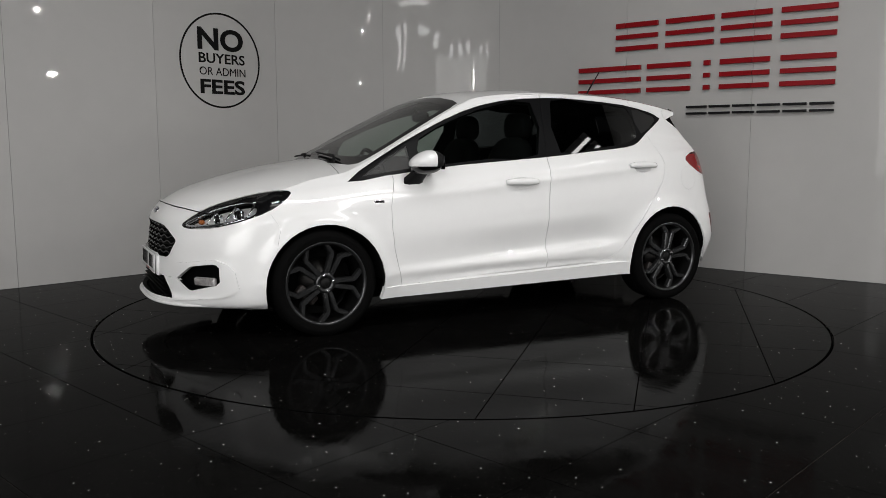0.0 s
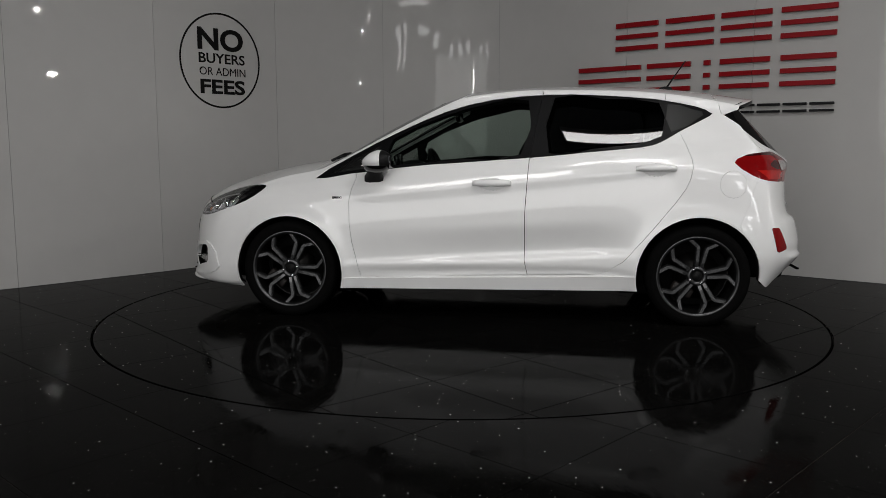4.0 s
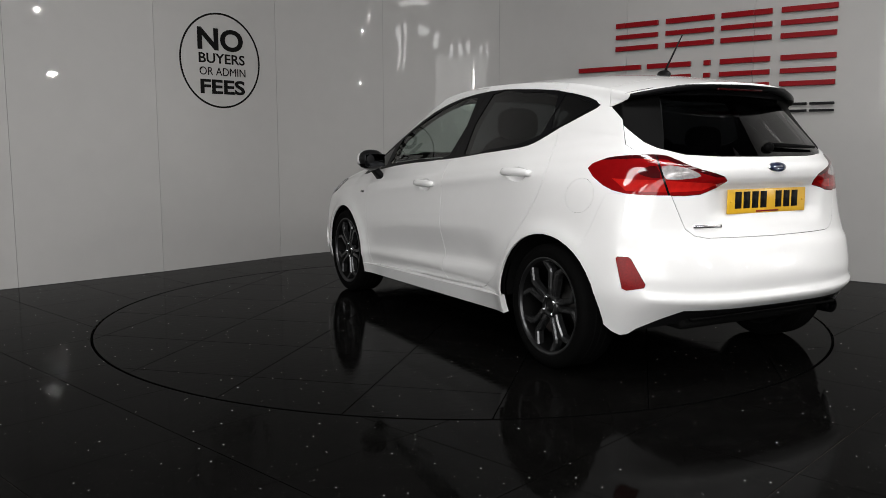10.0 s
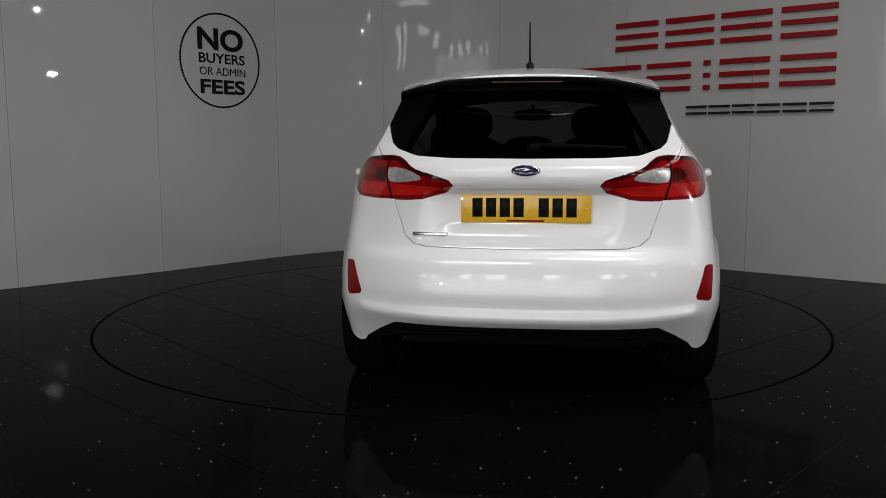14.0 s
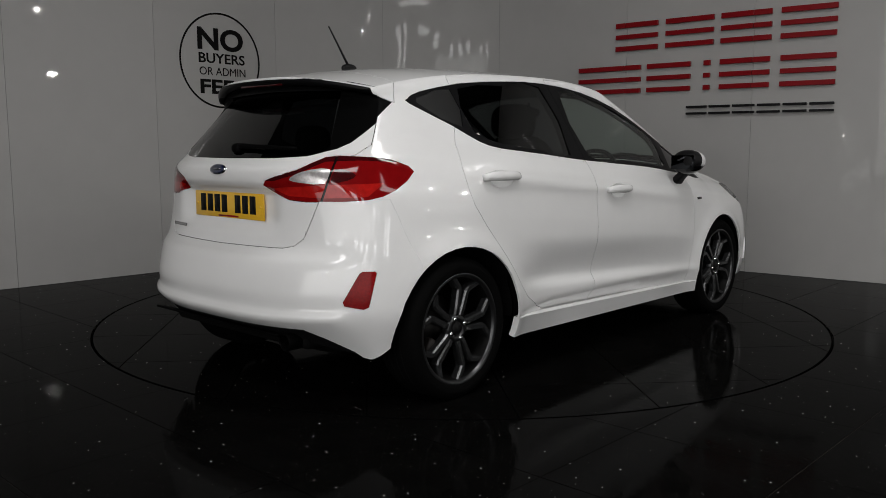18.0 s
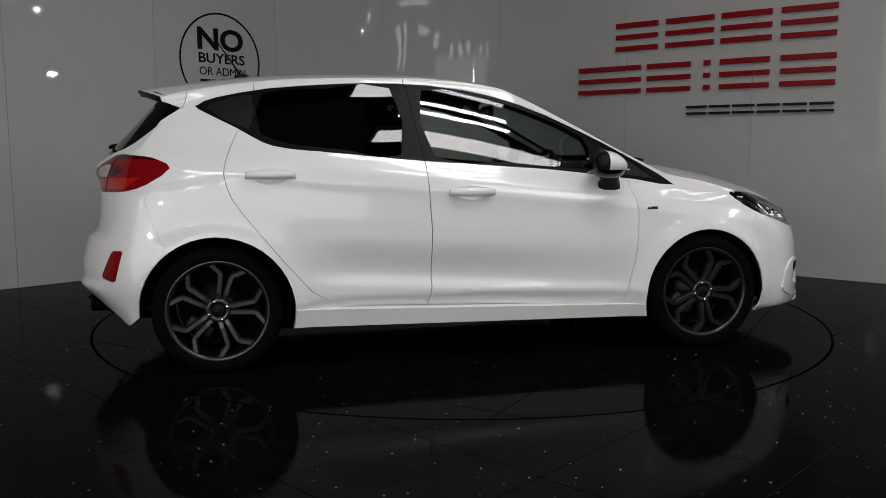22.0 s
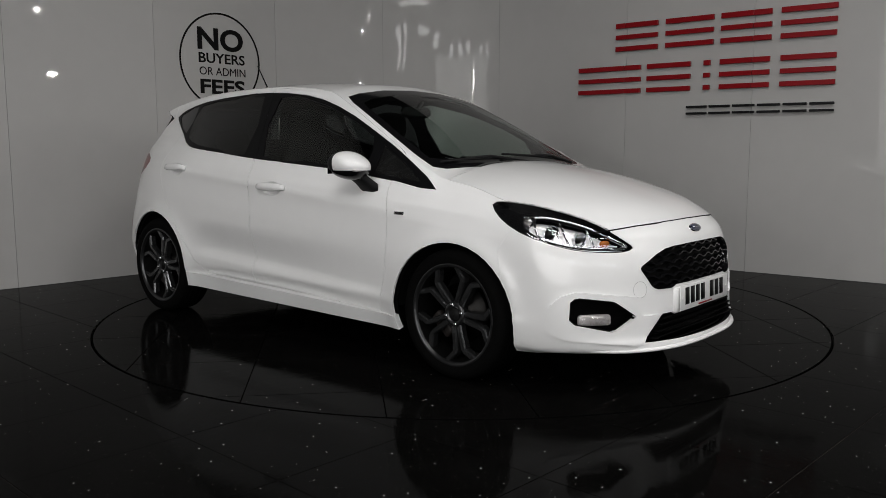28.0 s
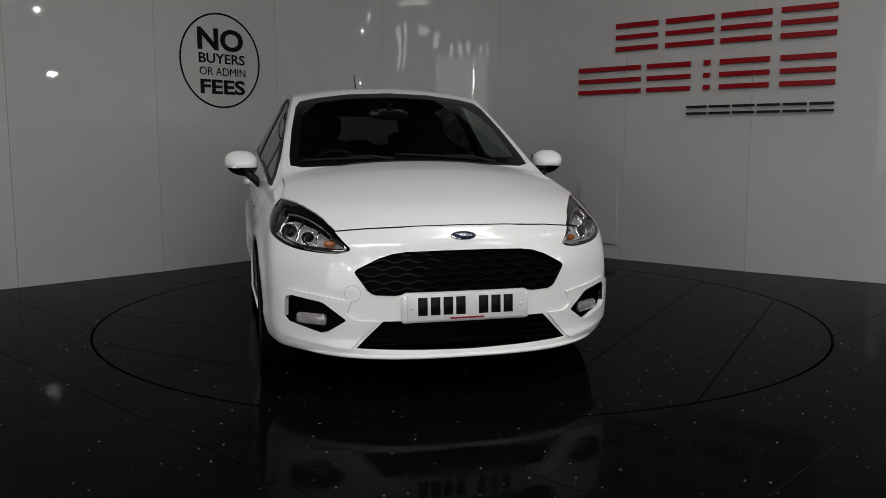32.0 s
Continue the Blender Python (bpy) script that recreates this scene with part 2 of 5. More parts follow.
# ---- the room ----
WALL_PLAN = [(-7.2, -3.1), (-5.2, -1.05), (-4.15, -0.02), (-3.342, 0.76), (-2.528, 1.593), (-1.725, 2.544), (-0.78, 3.25), (0.41, 3.32),
             (1.528, 2.379), (2.428, 1.65), (3.40, 0.95), (4.45, 0.30), (6.8, -1.1)]
WALL_H = CEIL
WAVE = {6: 0.0075, 5: 0.0030}
BEND = {5: (46, 24), 6: (24, -26), 7: (-26, -41)}  # the boards of the far bend are curved: headings at their two joints


def board_point(i, f):
    """A point of board i, f from 0 to 1 along it, and the outward normal there."""
    a, b = Vector(WALL_PLAN[i]), Vector(WALL_PLAN[i + 1])
    d = b - a
    if i in BEND:
        h0, h1 = (radians(h) for h in BEND[i])
        t0, t1 = Vector((math.cos(h0), math.sin(h0))) * d.length, Vector((math.cos(h1), math.sin(h1))) * d.length
        p = a * (2 * f ** 3 - 3 * f ** 2 + 1) + t0 * (f ** 3 - 2 * f ** 2 + f) + b * (3 * f ** 2 - 2 * f ** 3) + t1 * (f ** 3 - f ** 2)
        d = a * (6 * f * f - 6 * f) + t0 * (3 * f * f - 4 * f + 1) + b * (6 * f - 6 * f * f) + t1 * (3 * f * f - 2 * f)
    else:
        p = a + d * f
    d = d.normalized()
    return p, Vector((-d.y, d.x))


def wall_run(i, u):
    """Point and direction u metres along the flat between two joints of the curved wall."""
    a, b = Vector(WALL_PLAN[i]), Vector(WALL_PLAN[i + 1])
    d = (b - a).normalized()
    return a + d * u, d


def curved_wall():
    backing = bmesh.new()
    for i in range(len(WALL_PLAN) - 1):
        steps = [board_point(i, k / 8) for k in range(9)] if i in BEND else [board_point(i, 0), board_point(i, 1)]
        for (a, na), (b, nb) in zip(steps, steps[1:]):
            q = [a + na * 0.012, b + nb * 0.012, b + nb * 0.16, a + na * 0.16]
            prism([tuple(p) for p in q], 0.0, WALL_H, backing)
    wall = link_mesh("wall_curved", backing, SEAM, smooth=False)
    tagged(wall, "curved showroom wall clad in glossy white panels", "wall", kind="structure")
    for i in range(len(WALL_PLAN) - 1):
        a, b = Vector(WALL_PLAN[i]), Vector(WALL_PLAN[i + 1])
        d = (b - a).normalized()
        n = Vector((-d.y, d.x))
        ln = (b - a).length
        bm = bmesh.new()
        g = 0.0013
        nx, nz = max(2, int(ln / 0.06)), 60
        ph = random.uniform(0, 6.28)
        grid = []
        for ix in range(nx + 1):
            u = g + (ln - 2 * g) * ix / nx
            col = []
            for iz in range(nz + 1):
                z = 0.002 + (WALL_H - 0.002) * iz / nz
                # boards are never quite flat
                w = (0.0035 * noise.noise(Vector((u * 1.1 + i * 7.3, z * 0.8, ph))) + WAVE.get(i, 0.0004) * noise.noise(Vector((u * 3.4, z * 2.2, ph + 9)))) * min(1, 6 * ix / nx, 6 * (nx - ix) / nx)
                p, n = board_point(i, u / ln)
                p = p + n * w
                col.append(bm.verts.new((p.x, p.y, z)))
            grid.append(col)
        for ix in range(nx):
            for iz in range(nz):
                bm.faces.new((grid[ix][iz], grid[ix + 1][iz], grid[ix + 1][iz + 1], grid[ix][iz + 1]))
        r = bmesh.ops.extrude_face_region(bm, geom=list(bm.faces))
        n = Vector((-d.y, d.x))
        bmesh.ops.translate(bm, vec=(n.x * 0.011, n.y * 0.011, 0), verts=[v for v in r["geom"] if isinstance(v, bmesh.types.BMVert)])
        bmesh.ops.recalc_face_normals(bm, faces=bm.faces)
        sharp(part("panel", bm, WALL, wall))
    return wall


curved_wall()
ceiling = link_mesh("ceiling", box(0, -3.2, CEIL + 0.1, 2 * ROOM_X + 0.6, 16, 0.2), CEILING, False)
tagged(ceiling, "dark matt showroom ceiling", "ceiling", kind="structure")
front = bmesh.new()
for cx, sx, z0, z1 in ((0, 2 * ROOM_X, FRONT_Z1, CEIL), (0, 2 * ROOM_X, 0, FRONT_Z0), (-(ROOM_X + FRONT_X) / 2, ROOM_X - FRONT_X, FRONT_Z0, FRONT_Z1), ((ROOM_X + FRONT_X) / 2, ROOM_X - FRONT_X, FRONT_Z0, FRONT_Z1)):
    add_box(front, cx, ROOM_Y0 - 0.1, (z0 + z1) / 2, sx, 0.2, z1 - z0)
tagged(link_mesh("wall_front", front, DARKWALL, False), "dim painted wall round the glass shop front", "wall", kind="structure")
shopfront = tagged(new("window_1"), "wide glass shop front with dark frames", "window", kind="structure")
for k in range(7):
    x = -FRONT_X + 2 * FRONT_X * k / 6
    part("mullion", box(x, ROOM_Y0 - 0.1, (FRONT_Z0 + FRONT_Z1) / 2, 0.08, 0.1, FRONT_Z1 - FRONT_Z0), MATT_BLACK, shopfront, smooth=False)
    if k < 6:
        pn = part("pane", box(x + FRONT_X / 6, ROOM_Y0 - 0.1, (FRONT_Z0 + FRONT_Z1) / 2, 2 * FRONT_X / 6 - 0.09, 0.012, FRONT_Z1 - FRONT_Z0 - 0.01), PANE, shopfront, smooth=False)
        pn.visible_shadow = False
for nm, x in (("wall_west", -ROOM_X - 0.1), ("wall_east", ROOM_X + 0.1)):
    tagged(link_mesh(nm, box(x, -3.2, CEIL / 2, 0.2, 15.4, CEIL), DARKWALL, False), "plain dim painted showroom wall", "wall", kind="structure")
tagged(link_mesh("wall_rear", box(0, 4.2, CEIL / 2, 2 * ROOM_X, 0.2, CEIL), DARKWALL, False), "plain dim wall behind the curved panels", "wall", kind="structure")
for x, y, sx, sy, w in CEILING_LAMPS:
    cl = tagged(new("ceiling_light"), "slim white ceiling light under the dark ceiling", "ceiling light", group="ceiling lights")
    cl.location = (x, y, CEIL)
    part("housing", box(0, 0, -0.06, sx + 0.05, sy + 0.05, 0.12, bevel=0.01), HOUSING, cl, smooth=False)
for x, y, z, r in ((12.2, -5.9, 2.92, 0.075), (13.4, -3.4, 3.0, 0.16), (-4.09, -8.5, 2.43, 0.10)):
    sp = tagged(new("pendant_spotlight"), "small pendant spotlight hanging from the ceiling", "spotlight", group="pendant spotlights")
    sp.location = (x, y, z)
    part("bulb", revolve([(0.001, -r), (r * 0.7, -r * 0.7), (r, 0), (r * 0.7, r * 0.7), (0.001, r)], 16, "Z"), LAMP_GLOW, sp, "glowing bulb")
    part("stem", box(0, 0, (CEIL - z) / 2 + r * 0.5, 0.03, 0.03, CEIL - z - r, bevel=0.005), MATT_BLACK, sp, smooth=False)

for x, y, z, r in ((10.04, -5.14, 4.1, 0.05), (7.69, -4.19, 4.1, 0.06)):
    fl = tagged(new("ceiling_floodlight"), "round ceiling floodlight, lit", "floodlight", group="ceiling floodlights")
    fl.location = (x, y, z)
    part("lamp", revolve([(0.001, -r * 0.5), (r * 0.7, -r * 0.4), (r, 0)], 20, "Z"), HOT_LAMP, fl, "glowing lamp glass")
    part("shade", revolve([(r, 0), (r * 1.08, 0), (r * 0.6, 0.2), (0.02, 0.24), (0.02, CEIL - z)], 20, "Z"), HOUSING, fl)
sky = tagged(new("window_2"), "row of bright high windows above the shop front", "window", kind="structure")
for k in (1, 2, 4, 5, 6, 8, 9, 11, 12):
    part("pane", box(-9.6 + 1.6 * k, ROOM_Y0 + 0.03, 3.92, random.uniform(0.5, 0.9), 0.03, random.uniform(0.4, 0.75), None, 0.01), SKYLIGHT, sky, smooth=False)

# ---- floor and turntable, laid with 600 mm slabs ----
RING_R, SLAB, JOINT = 2.239, 0.6, 0.0035
LAY = radians(47.8)
E1, E2 = Vector((math.cos(LAY), math.sin(LAY))), Vector((-math.sin(LAY), math.cos(LAY)))
N = 160


def ring(r, n=N):
    return [(r * math.cos(2 * math.pi * k / n), r * math.sin(2 * math.pi * k / n)) for k in range(n)]


floor_bm = bmesh.new()
outer = [floor_bm.verts.new((22 * math.cos(2 * math.pi * k / N), -3 + 16 * math.sin(2 * math.pi * k / N), -0.003)) for k in range(N)]
inner = [floor_bm.verts.new((x, y, -0.003)) for x, y in ring(RING_R + 0.008)]
low = [floor_bm.verts.new((x, y, -0.04)) for x, y in ring(RING_R + 0.008)]
for k in range(N):
    floor_bm.faces.new((outer[k], outer[(k + 1) % N], inner[(k + 1) % N], inner[k]))
    floor_bm.faces.new((inner[k], inner[(k + 1) % N], low[(k + 1) % N], low[k]))
bmesh.ops.recalc_face_normals(floor_bm, faces=floor_bm.faces)
floor = tagged(link_mesh("floor", floor_bm, GROUT, False), "polished black granite tile floor with white flecks", "floor", kind="structure")
tagged(link_mesh("turntable_pit", prism(ring(RING_R + 0.05), -0.08, -0.04), GAP, False), "dark gap under the turntable rim", "floor gap", kind="structure")
table = tagged(new("turntable"), "round turntable paved with polished black granite", "turntable")
part("deck", prism(ring(RING_R), -0.035, -0.004), GAP, table, smooth=False)
part("rim", revolve([(RING_R, -0.03), (RING_R, 0.0004), (RING_R - 0.007, 0.0004), (RING_R - 0.007, -0.03)], N, "Z"), GAP, table, "thin black steel rim", smooth=False)


def square(i, j, o1, o2, g):
    c = E1 * (o1 + SLAB * (i + 0.5)) + E2 * (o2 + SLAB * (j + 0.5))
    h = SLAB / 2 - g / 2
    return [c + E1 * h * a + E2 * h * b for a, b in ((-1, -1), (1, -1), (1, 1), (-1, 1))]


def clip(sq, r, keep_in):
    """The part of a square inside (or the parts outside) a circle round the origin."""
    pts = []
    for a, b in zip(sq, sq[1:] + sq[:1]):
        pts += [(a.lerp(b, k / 60), k == 0) for k in range(60)]
    ok = [(p.length < r) == keep_in for p, c in pts]
    if all(ok):
        return [[tuple(p) for p in sq]]
    if not any(ok):
        return []
    n, out = len(pts), []
    starts = [k for k in range(n) if ok[k] and not ok[k - 1]]
    for s0 in starts:
        run, k = [], s0
        while ok[k % n]:
            p, corner = pts[k % n]
            if k == s0 or corner or not ok[(k + 1) % n]:
                run.append(p)
            k += 1
        a0, a1 = math.atan2(run[-1].y, run[-1].x), math.atan2(run[0].y, run[0].x)
        d = (a1 - a0 + math.pi) % (2 * math.pi) - math.pi
        m = max(2, int(abs(d) / 0.04))
        arc = [Vector((r * math.cos(a0 + d * q / m), r * math.sin(a0 + d * q / m))) for q in range(0, m + 1)]
        poly = [tuple(p) for p in run + arc]
        if len(run) >= 2 or len(arc) > 3:
            out.append(poly)
    return out


def slab(poly, parent, z=0.0, name="tile"):
    area = sum(a[0] * b[1] - b[0] * a[1] for a, b in zip(poly, poly[1:] + poly[:1])) / 2
    if abs(area) < 0.002:
        return
    bm = bmesh.new()
    prism(poly if area > 0 else poly[::-1], -0.012, z, bm)
    part(name, bm, TILE, parent, smooth=False)


# ---- the car: x forward, y to its left, z up, origin between the axles ----
car = tagged(new("car"), "white five-door hatchback car with dark alloy wheels on the turntable", "car")
WB, WZ = 1.247, 0.30

# centre line and shoulder line of the skin: xc, zc, xe, ye, ze, bow
NOSE = [(2.00, 0.170, 1.66, 0.745, 0.175, 2.8), (2.10, 0.182, 1.74, 0.775, 0.195, 2.8), (2.112, 0.215, 1.765, 0.785, 0.230, 2.8),
        (2.092, 0.255, 1.765, 0.788, 0.270, 2.8), (2.086, 0.34, 1.765, 0.795, 0.36, 2.8), (2.08, 0.45, 1.755, 0.80, 0.47, 2.8),
        (2.072, 0.56, 1.735, 0.80, 0.58, 2.7), (2.048, 0.66, 1.685, 0.79, 0.685, 2.6), (2.00, 0.725, 1.60, 0.765, 0.760, 2.5)]
TOP = [(1.85, 0.808, 1.50, 0.738, 0.812, 2.5), (1.60, 0.888, 1.40, 0.72, 0.846, 2.4), (1.35, 0.944, 1.28, 0.708, 0.880, 2.4),
       (1.08, 0.986, 1.13, 0.706, 0.908, 2.3), (1.00, 1.000, 1.05, 0.702, 0.930, 2.2), (0.80, 1.121, 0.86, 0.685, 1.020, 2.2),
       (0.50, 1.286, 0.56, 0.640, 1.180, 2.2), (0.20, 1.407, 0.28, 0.592, 1.322, 2.2), (0.03, 1.436, 0.12, 0.578, 1.375, 2.2),
       (-0.30, 1.456, -0.25, 0.572, 1.408, 2.2), (-0.80, 1.452, -0.78, 0.565, 1.402, 2.2), (-1.12, 1.435, -1.08, 0.568, 1.378, 2.2),
       (-1.40, 1.402, -1.32, 0.562, 1.342, 2.2)]
TAIL = [(-1.66, 1.362, -1.50, 0.556, 1.305, 2.4), (-1.645, 1.335, -1.49, 0.560, 1.280, 2.6), (-1.555, 1.305, -1.46, 0.568, 1.255, 2.8),
        (-1.70, 1.15, -1.535, 0.620, 1.130, 2.8), (-1.815, 1.02, -1.61, 0.664, 1.030, 3.0), (-1.865, 0.98, -1.635, 0.682, 0.985, 3.0),
        (-1.868, 0.925, -1.645, 0.705, 0.92, 3.0), (-1.852, 0.885, -1.648, 0.722, 0.885, 3.0), (-1.852, 0.75, -1.655, 0.75, 0.75, 3.0),
        (-1.870, 0.66, -1.665, 0.768, 0.66, 3.0), (-1.915, 0.615, -1.68, 0.776, 0.605, 3.0), (-1.948, 0.50, -1.69, 0.782, 0.50, 3.0),
        (-1.948, 0.425, -1.692, 0.784, 0.440, 3.0), (-1.964, 0.398, -1.700, 0.792, 0.416, 3.0), (-1.948, 0.372, -1.696, 0.787, 0.390, 3.0), (-1.910, 0.340, -1.665, 0.775, 0.32, 3.0), (-1.86, 0.30, -1.62, 0.76, 0.215, 3.0)]
NV, NU, NQ = 80, 170, 40


def vec6(rows):
    return [np.array(r, float) for r in rows]


def chain(rows, n):
    """Smooth run of six-number rows, evenly stepped along the skin."""
    p = vec6(rows)
    p = [2 * p[0] - p[1]] + p + [2 * p[-1] - p[-2]]
    fine = []
    for i in range(1, len(p) - 2):
        for k in range(16):
            t = k / 16
            fine.append(0.5 * ((2 * p[i]) + (p[i + 1] - p[i - 1]) * t + (2 * p[i - 1] - 5 * p[i] + 4 * p[i + 1] - p[i + 2]) * t * t
                               + (3 * p[i] - p[i - 1] - 3 * p[i + 1] + p[i + 2]) * t ** 3))
    fine.append(p[-2])
    fine = np.array(fine)
    step = np.linalg.norm(np.diff(fine[:, :5], axis=0), axis=1)
    acc = np.concatenate([[0], np.cumsum(step)])
    s = np.linspace(0, acc[-1], n + 1)
    return np.stack([np.interp(s, acc, fine[:, c]) for c in range(6)], -1)


def smoothstep(a, b, x):
    t = np.clip((x - a) / (b - a), 0, 1)
    return t * t * (3 - 2 * t)


def door_tuck(x, z):
    """How far the doors draw in: a scoop, a flare that catches the light, and a step in over the skirt."""
    mid = smoothstep(-0.95, -0.55, x) * (1 - 0.55 * smoothstep(0.0, 0.70, x)) * (1 - smoothstep(0.66, 0.98, x))
    q = z + 0.055 * (x + 0.2)
    return mid * (0.040 * (1 - smoothstep(0.43, 0.62, q)) - 0.026 * np.clip((0.425 - q) / 0.042, 0, 1) + 0.026 * (1 - smoothstep(0.30, 0.355, z)))


def side_y(x, z):
    """Half width of the body side."""
    zb = 0.971 - 0.0965 * x
    d = z - zb
    plan = 0.856 - 0.055 * np.clip((x - 0.9) / 0.85, 0, 2) ** 2 - 0.085 * np.clip((-0.95 - x) / 0.75, 0, 2) ** 2
    y = plan + np.interp(d, [-0.9, -0.3, -0.15, -0.08, -0.02, 0.0, 0.40], [0.0, 0.0, -0.008, -0.022, -0.055, -0.07, -0.262])
    # tuck under the doors, a scooped crease above the skirt
    y = y - 0.035 * np.clip((0.32 - z) / 0.15, 0, 1)
    y = y - door_tuck(x, z)
    # swage through the handles
    zs = 0.838 - 0.09 * x
    y = y + 0.011 * smoothstep(-1.7, -0.9, x) * (1 - smoothstep(0.5, 1.15, x)) * np.where(z > zs, np.exp(-np.abs(z - zs) / 0.060), np.exp(-np.abs(z - zs) / 0.026))
    # the cabin draws in behind the rear doors
    y = y - 0.040 * smoothstep(0.75, 1.30, -x) * smoothstep(0.86, 1.08, z)
    # flared lips round the wheels
    for wx, r in ((WB, 0.345), (-WB, 0.358)):
        rr = np.hypot(x - wx, z - 0.292)
        y = y + 0.016 * np.exp(-((rr - r) / 0.055) ** 2)
    return y


def skin_half():
    nose, top, tail = chain(NOSE, NV), chain([NOSE[-1]] + TOP + [TAIL[0]], NU), chain(TAIL, NV)
    rows = np.concatenate([nose, top[1:], tail[1:]])
    bm = bmesh.new()
    reg = bm.faces.layers.int.new("sheet")
    grid = []
    for xc, zc, xe, ye, ze, pw in rows:
        line = []
        for k in range(NQ + 1):
            q = 1 - (1 - k / NQ) ** 1.25
            px, py, pz = xc + (xe - xc) * q ** pw, ye * q, zc + (ze - zc) * q ** pw
            if px < -1.7 and 0.6 < pz < 1.0:  # hollow that holds the number plate
                px += 0.034 * float((1 - smoothstep(0.27, 0.40, py)) * smoothstep(0.70, 0.78, pz) * (1 - smoothstep(0.885, 0.905, pz)))
            line.append(bm.verts.new((px, py, pz)))
        grid.append(line)
    for i in range(len(grid) - 1):
        for k in range(NQ):
            f = bm.faces.new((grid[i][k], grid[i][k + 1], grid[i + 1][k + 1], grid[i + 1][k]))
            f[reg] = 0
    edge = rows[:, 2:5]
    front, roof, rear = edge[:NV + 1], edge[NV:NV + NU + 1], edge[NV + NU:][::-1]
    # u runs from the nose to the tail along the shoulder, v from the sill up
    u = (roof[:, 0] - roof[0, 0]) / (roof[-1, 0] - roof[0, 0])
    bottom = np.stack([front[0, 0] + (rear[0, 0] - front[0, 0]) * u, np.zeros(NU + 1), front[0, 2] + (rear[0, 2] - front[0, 2]) * u], -1)
    bottom[:, 1] = side_y(bottom[:, 0], bottom[:, 2])
    v = np.linspace(0, 1, NV + 1)
    U, V = np.meshgrid(u, v, indexing="ij")

    def coons(bot, tp, fr, re):
        c = (1 - V) * bot[:, None] + V * tp[:, None] + (1 - U) * fr[None, :] + U * re[None, :]
        return c - ((1 - U) * (1 - V) * bot[0] + U * (1 - V) * bot[-1] + (1 - U) * V * tp[0] + U * V * tp[-1])

    X = coons(bottom[:, 0], roof[:, 0], front[:, 0], rear[:, 0])
    Z = coons(bottom[:, 2], roof[:, 2], front[:, 2], rear[:, 2])
    Y = side_y(X, Z)
    fix = lambda e: e[:, 1] - side_y(e[:, 0], e[:, 2])
    b0 = np.zeros(NU + 1)
    b0[0], b0[-1] = fix(front)[0], fix(rear)[0]
    # corrections fade away from the borders
    ft, ff, fr_ = fix(roof), fix(front), fix(rear)
    Y = Y + ft[:, None] * V ** 5 + ff[None, :] * (1 - U) ** 9 * 1.0 + fr_[None, :] * U ** 9
    Y = Y - (ft[0] * V ** 5 * (1 - U) ** 9 + ft[-1] * V ** 5 * U ** 9)
    for i in range(NU + 1):
        for j in range(NV + 1):
            if i == 0:
                X[i, j], Y[i, j], Z[i, j] = front[j]
            elif i == NU:
                X[i, j], Y[i, j], Z[i, j] = rear[j]
            elif j == NV:
                X[i, j], Y[i, j], Z[i, j] = roof[i]
    sv = [[bm.verts.new((X[i, j], Y[i, j], Z[i, j])) for j in range(NV + 1)] for i in range(NU + 1)]
    for i in range(NU):
        for j in range(NV):
            f = bm.faces.new((sv[i][j], sv[i + 1][j], sv[i + 1][j + 1], sv[i][j + 1]))
            f[reg] = 1
    bmesh.ops.remove_doubles(bm, verts=bm.verts, dist=0.0006)
    bmesh.ops.recalc_face_normals(bm, faces=bm.faces)
    round_corners(bm, reg)
    return bm


def round_corners(bm, reg):
    """Rounds the upright corners where the nose and the tail meet the sides."""
    top = lambda v: v.co.z < (0.80 if v.co.x > 0 else 1.0)
    seam = [v for v in bm.verts if abs(v.co.x) > 1.45 and top(v) and len({f[reg] for f in v.link_faces}) == 2]
    pts = np.array([v.co for v in seam])
    near = []
    for v in bm.verts:
        if abs(v.co.x) < 1.3 or v.co.z > 1.06 or v.is_boundary or v.co.y < 0.3:
            continue
        d = float(np.min(np.sum((pts - np.array(v.co)) ** 2, 1))) ** 0.5
        lim = 0.80 if v.co.x > 0 else 1.0
        w = max(0.0, 1 - d / 0.15) * min(1.0, max(0.0, (lim + 0.06 - v.co.z) / 0.12))
        if w > 0:
            near.append((v, 0.6 * min(1.0, 1.6 * w), [e.other_vert(v) for e in v.link_edges]))
    for _ in range(45):
        new_co = []
        for v, w, nb in near:
            m = sum((n.co for n in nb), Vector((0, 0, 0))) / len(nb)
            d = m - v.co
            d.z *= 0.1
            new_co.append(v.co + d * w)
        for (v, w, nb), c in zip(near, new_co):
            v.co = c
    bm.normal_update()


half = skin_half()
# ---- cutting the skin into its panels ----
from mathutils.bvhtree import BVHTree
from mathutils.interpolate import poly_3d_calc

half.normal_update()
half.verts.ensure_lookup_table()
half.faces.ensure_lookup_table()
REF_BVH = BVHTree.FromBMesh(half)
REF_CO = [[v.co.copy() for v in f.verts] for f in half.faces]
REF_NO = []
for f in half.faces:
    ns = []
    for v in f.verts:
        n = v.normal.copy()
        if abs(v.co.y) < 1e-5:
            n.y = 0
        ns.append(n.normalized())
    REF_NO.append(ns)


def skin_normal(p):
    q = Vector((p.x, abs(p.y), p.z))
    co, no, i, d = REF_BVH.find_nearest(q)
    w = poly_3d_calc(REF_CO[i], co)
    n = sum((a * b for a, b in zip(REF_NO[i], w)), Vector((0, 0, 0))).normalized()
    if p.y < 0:
        n.y = -n.y
    return n


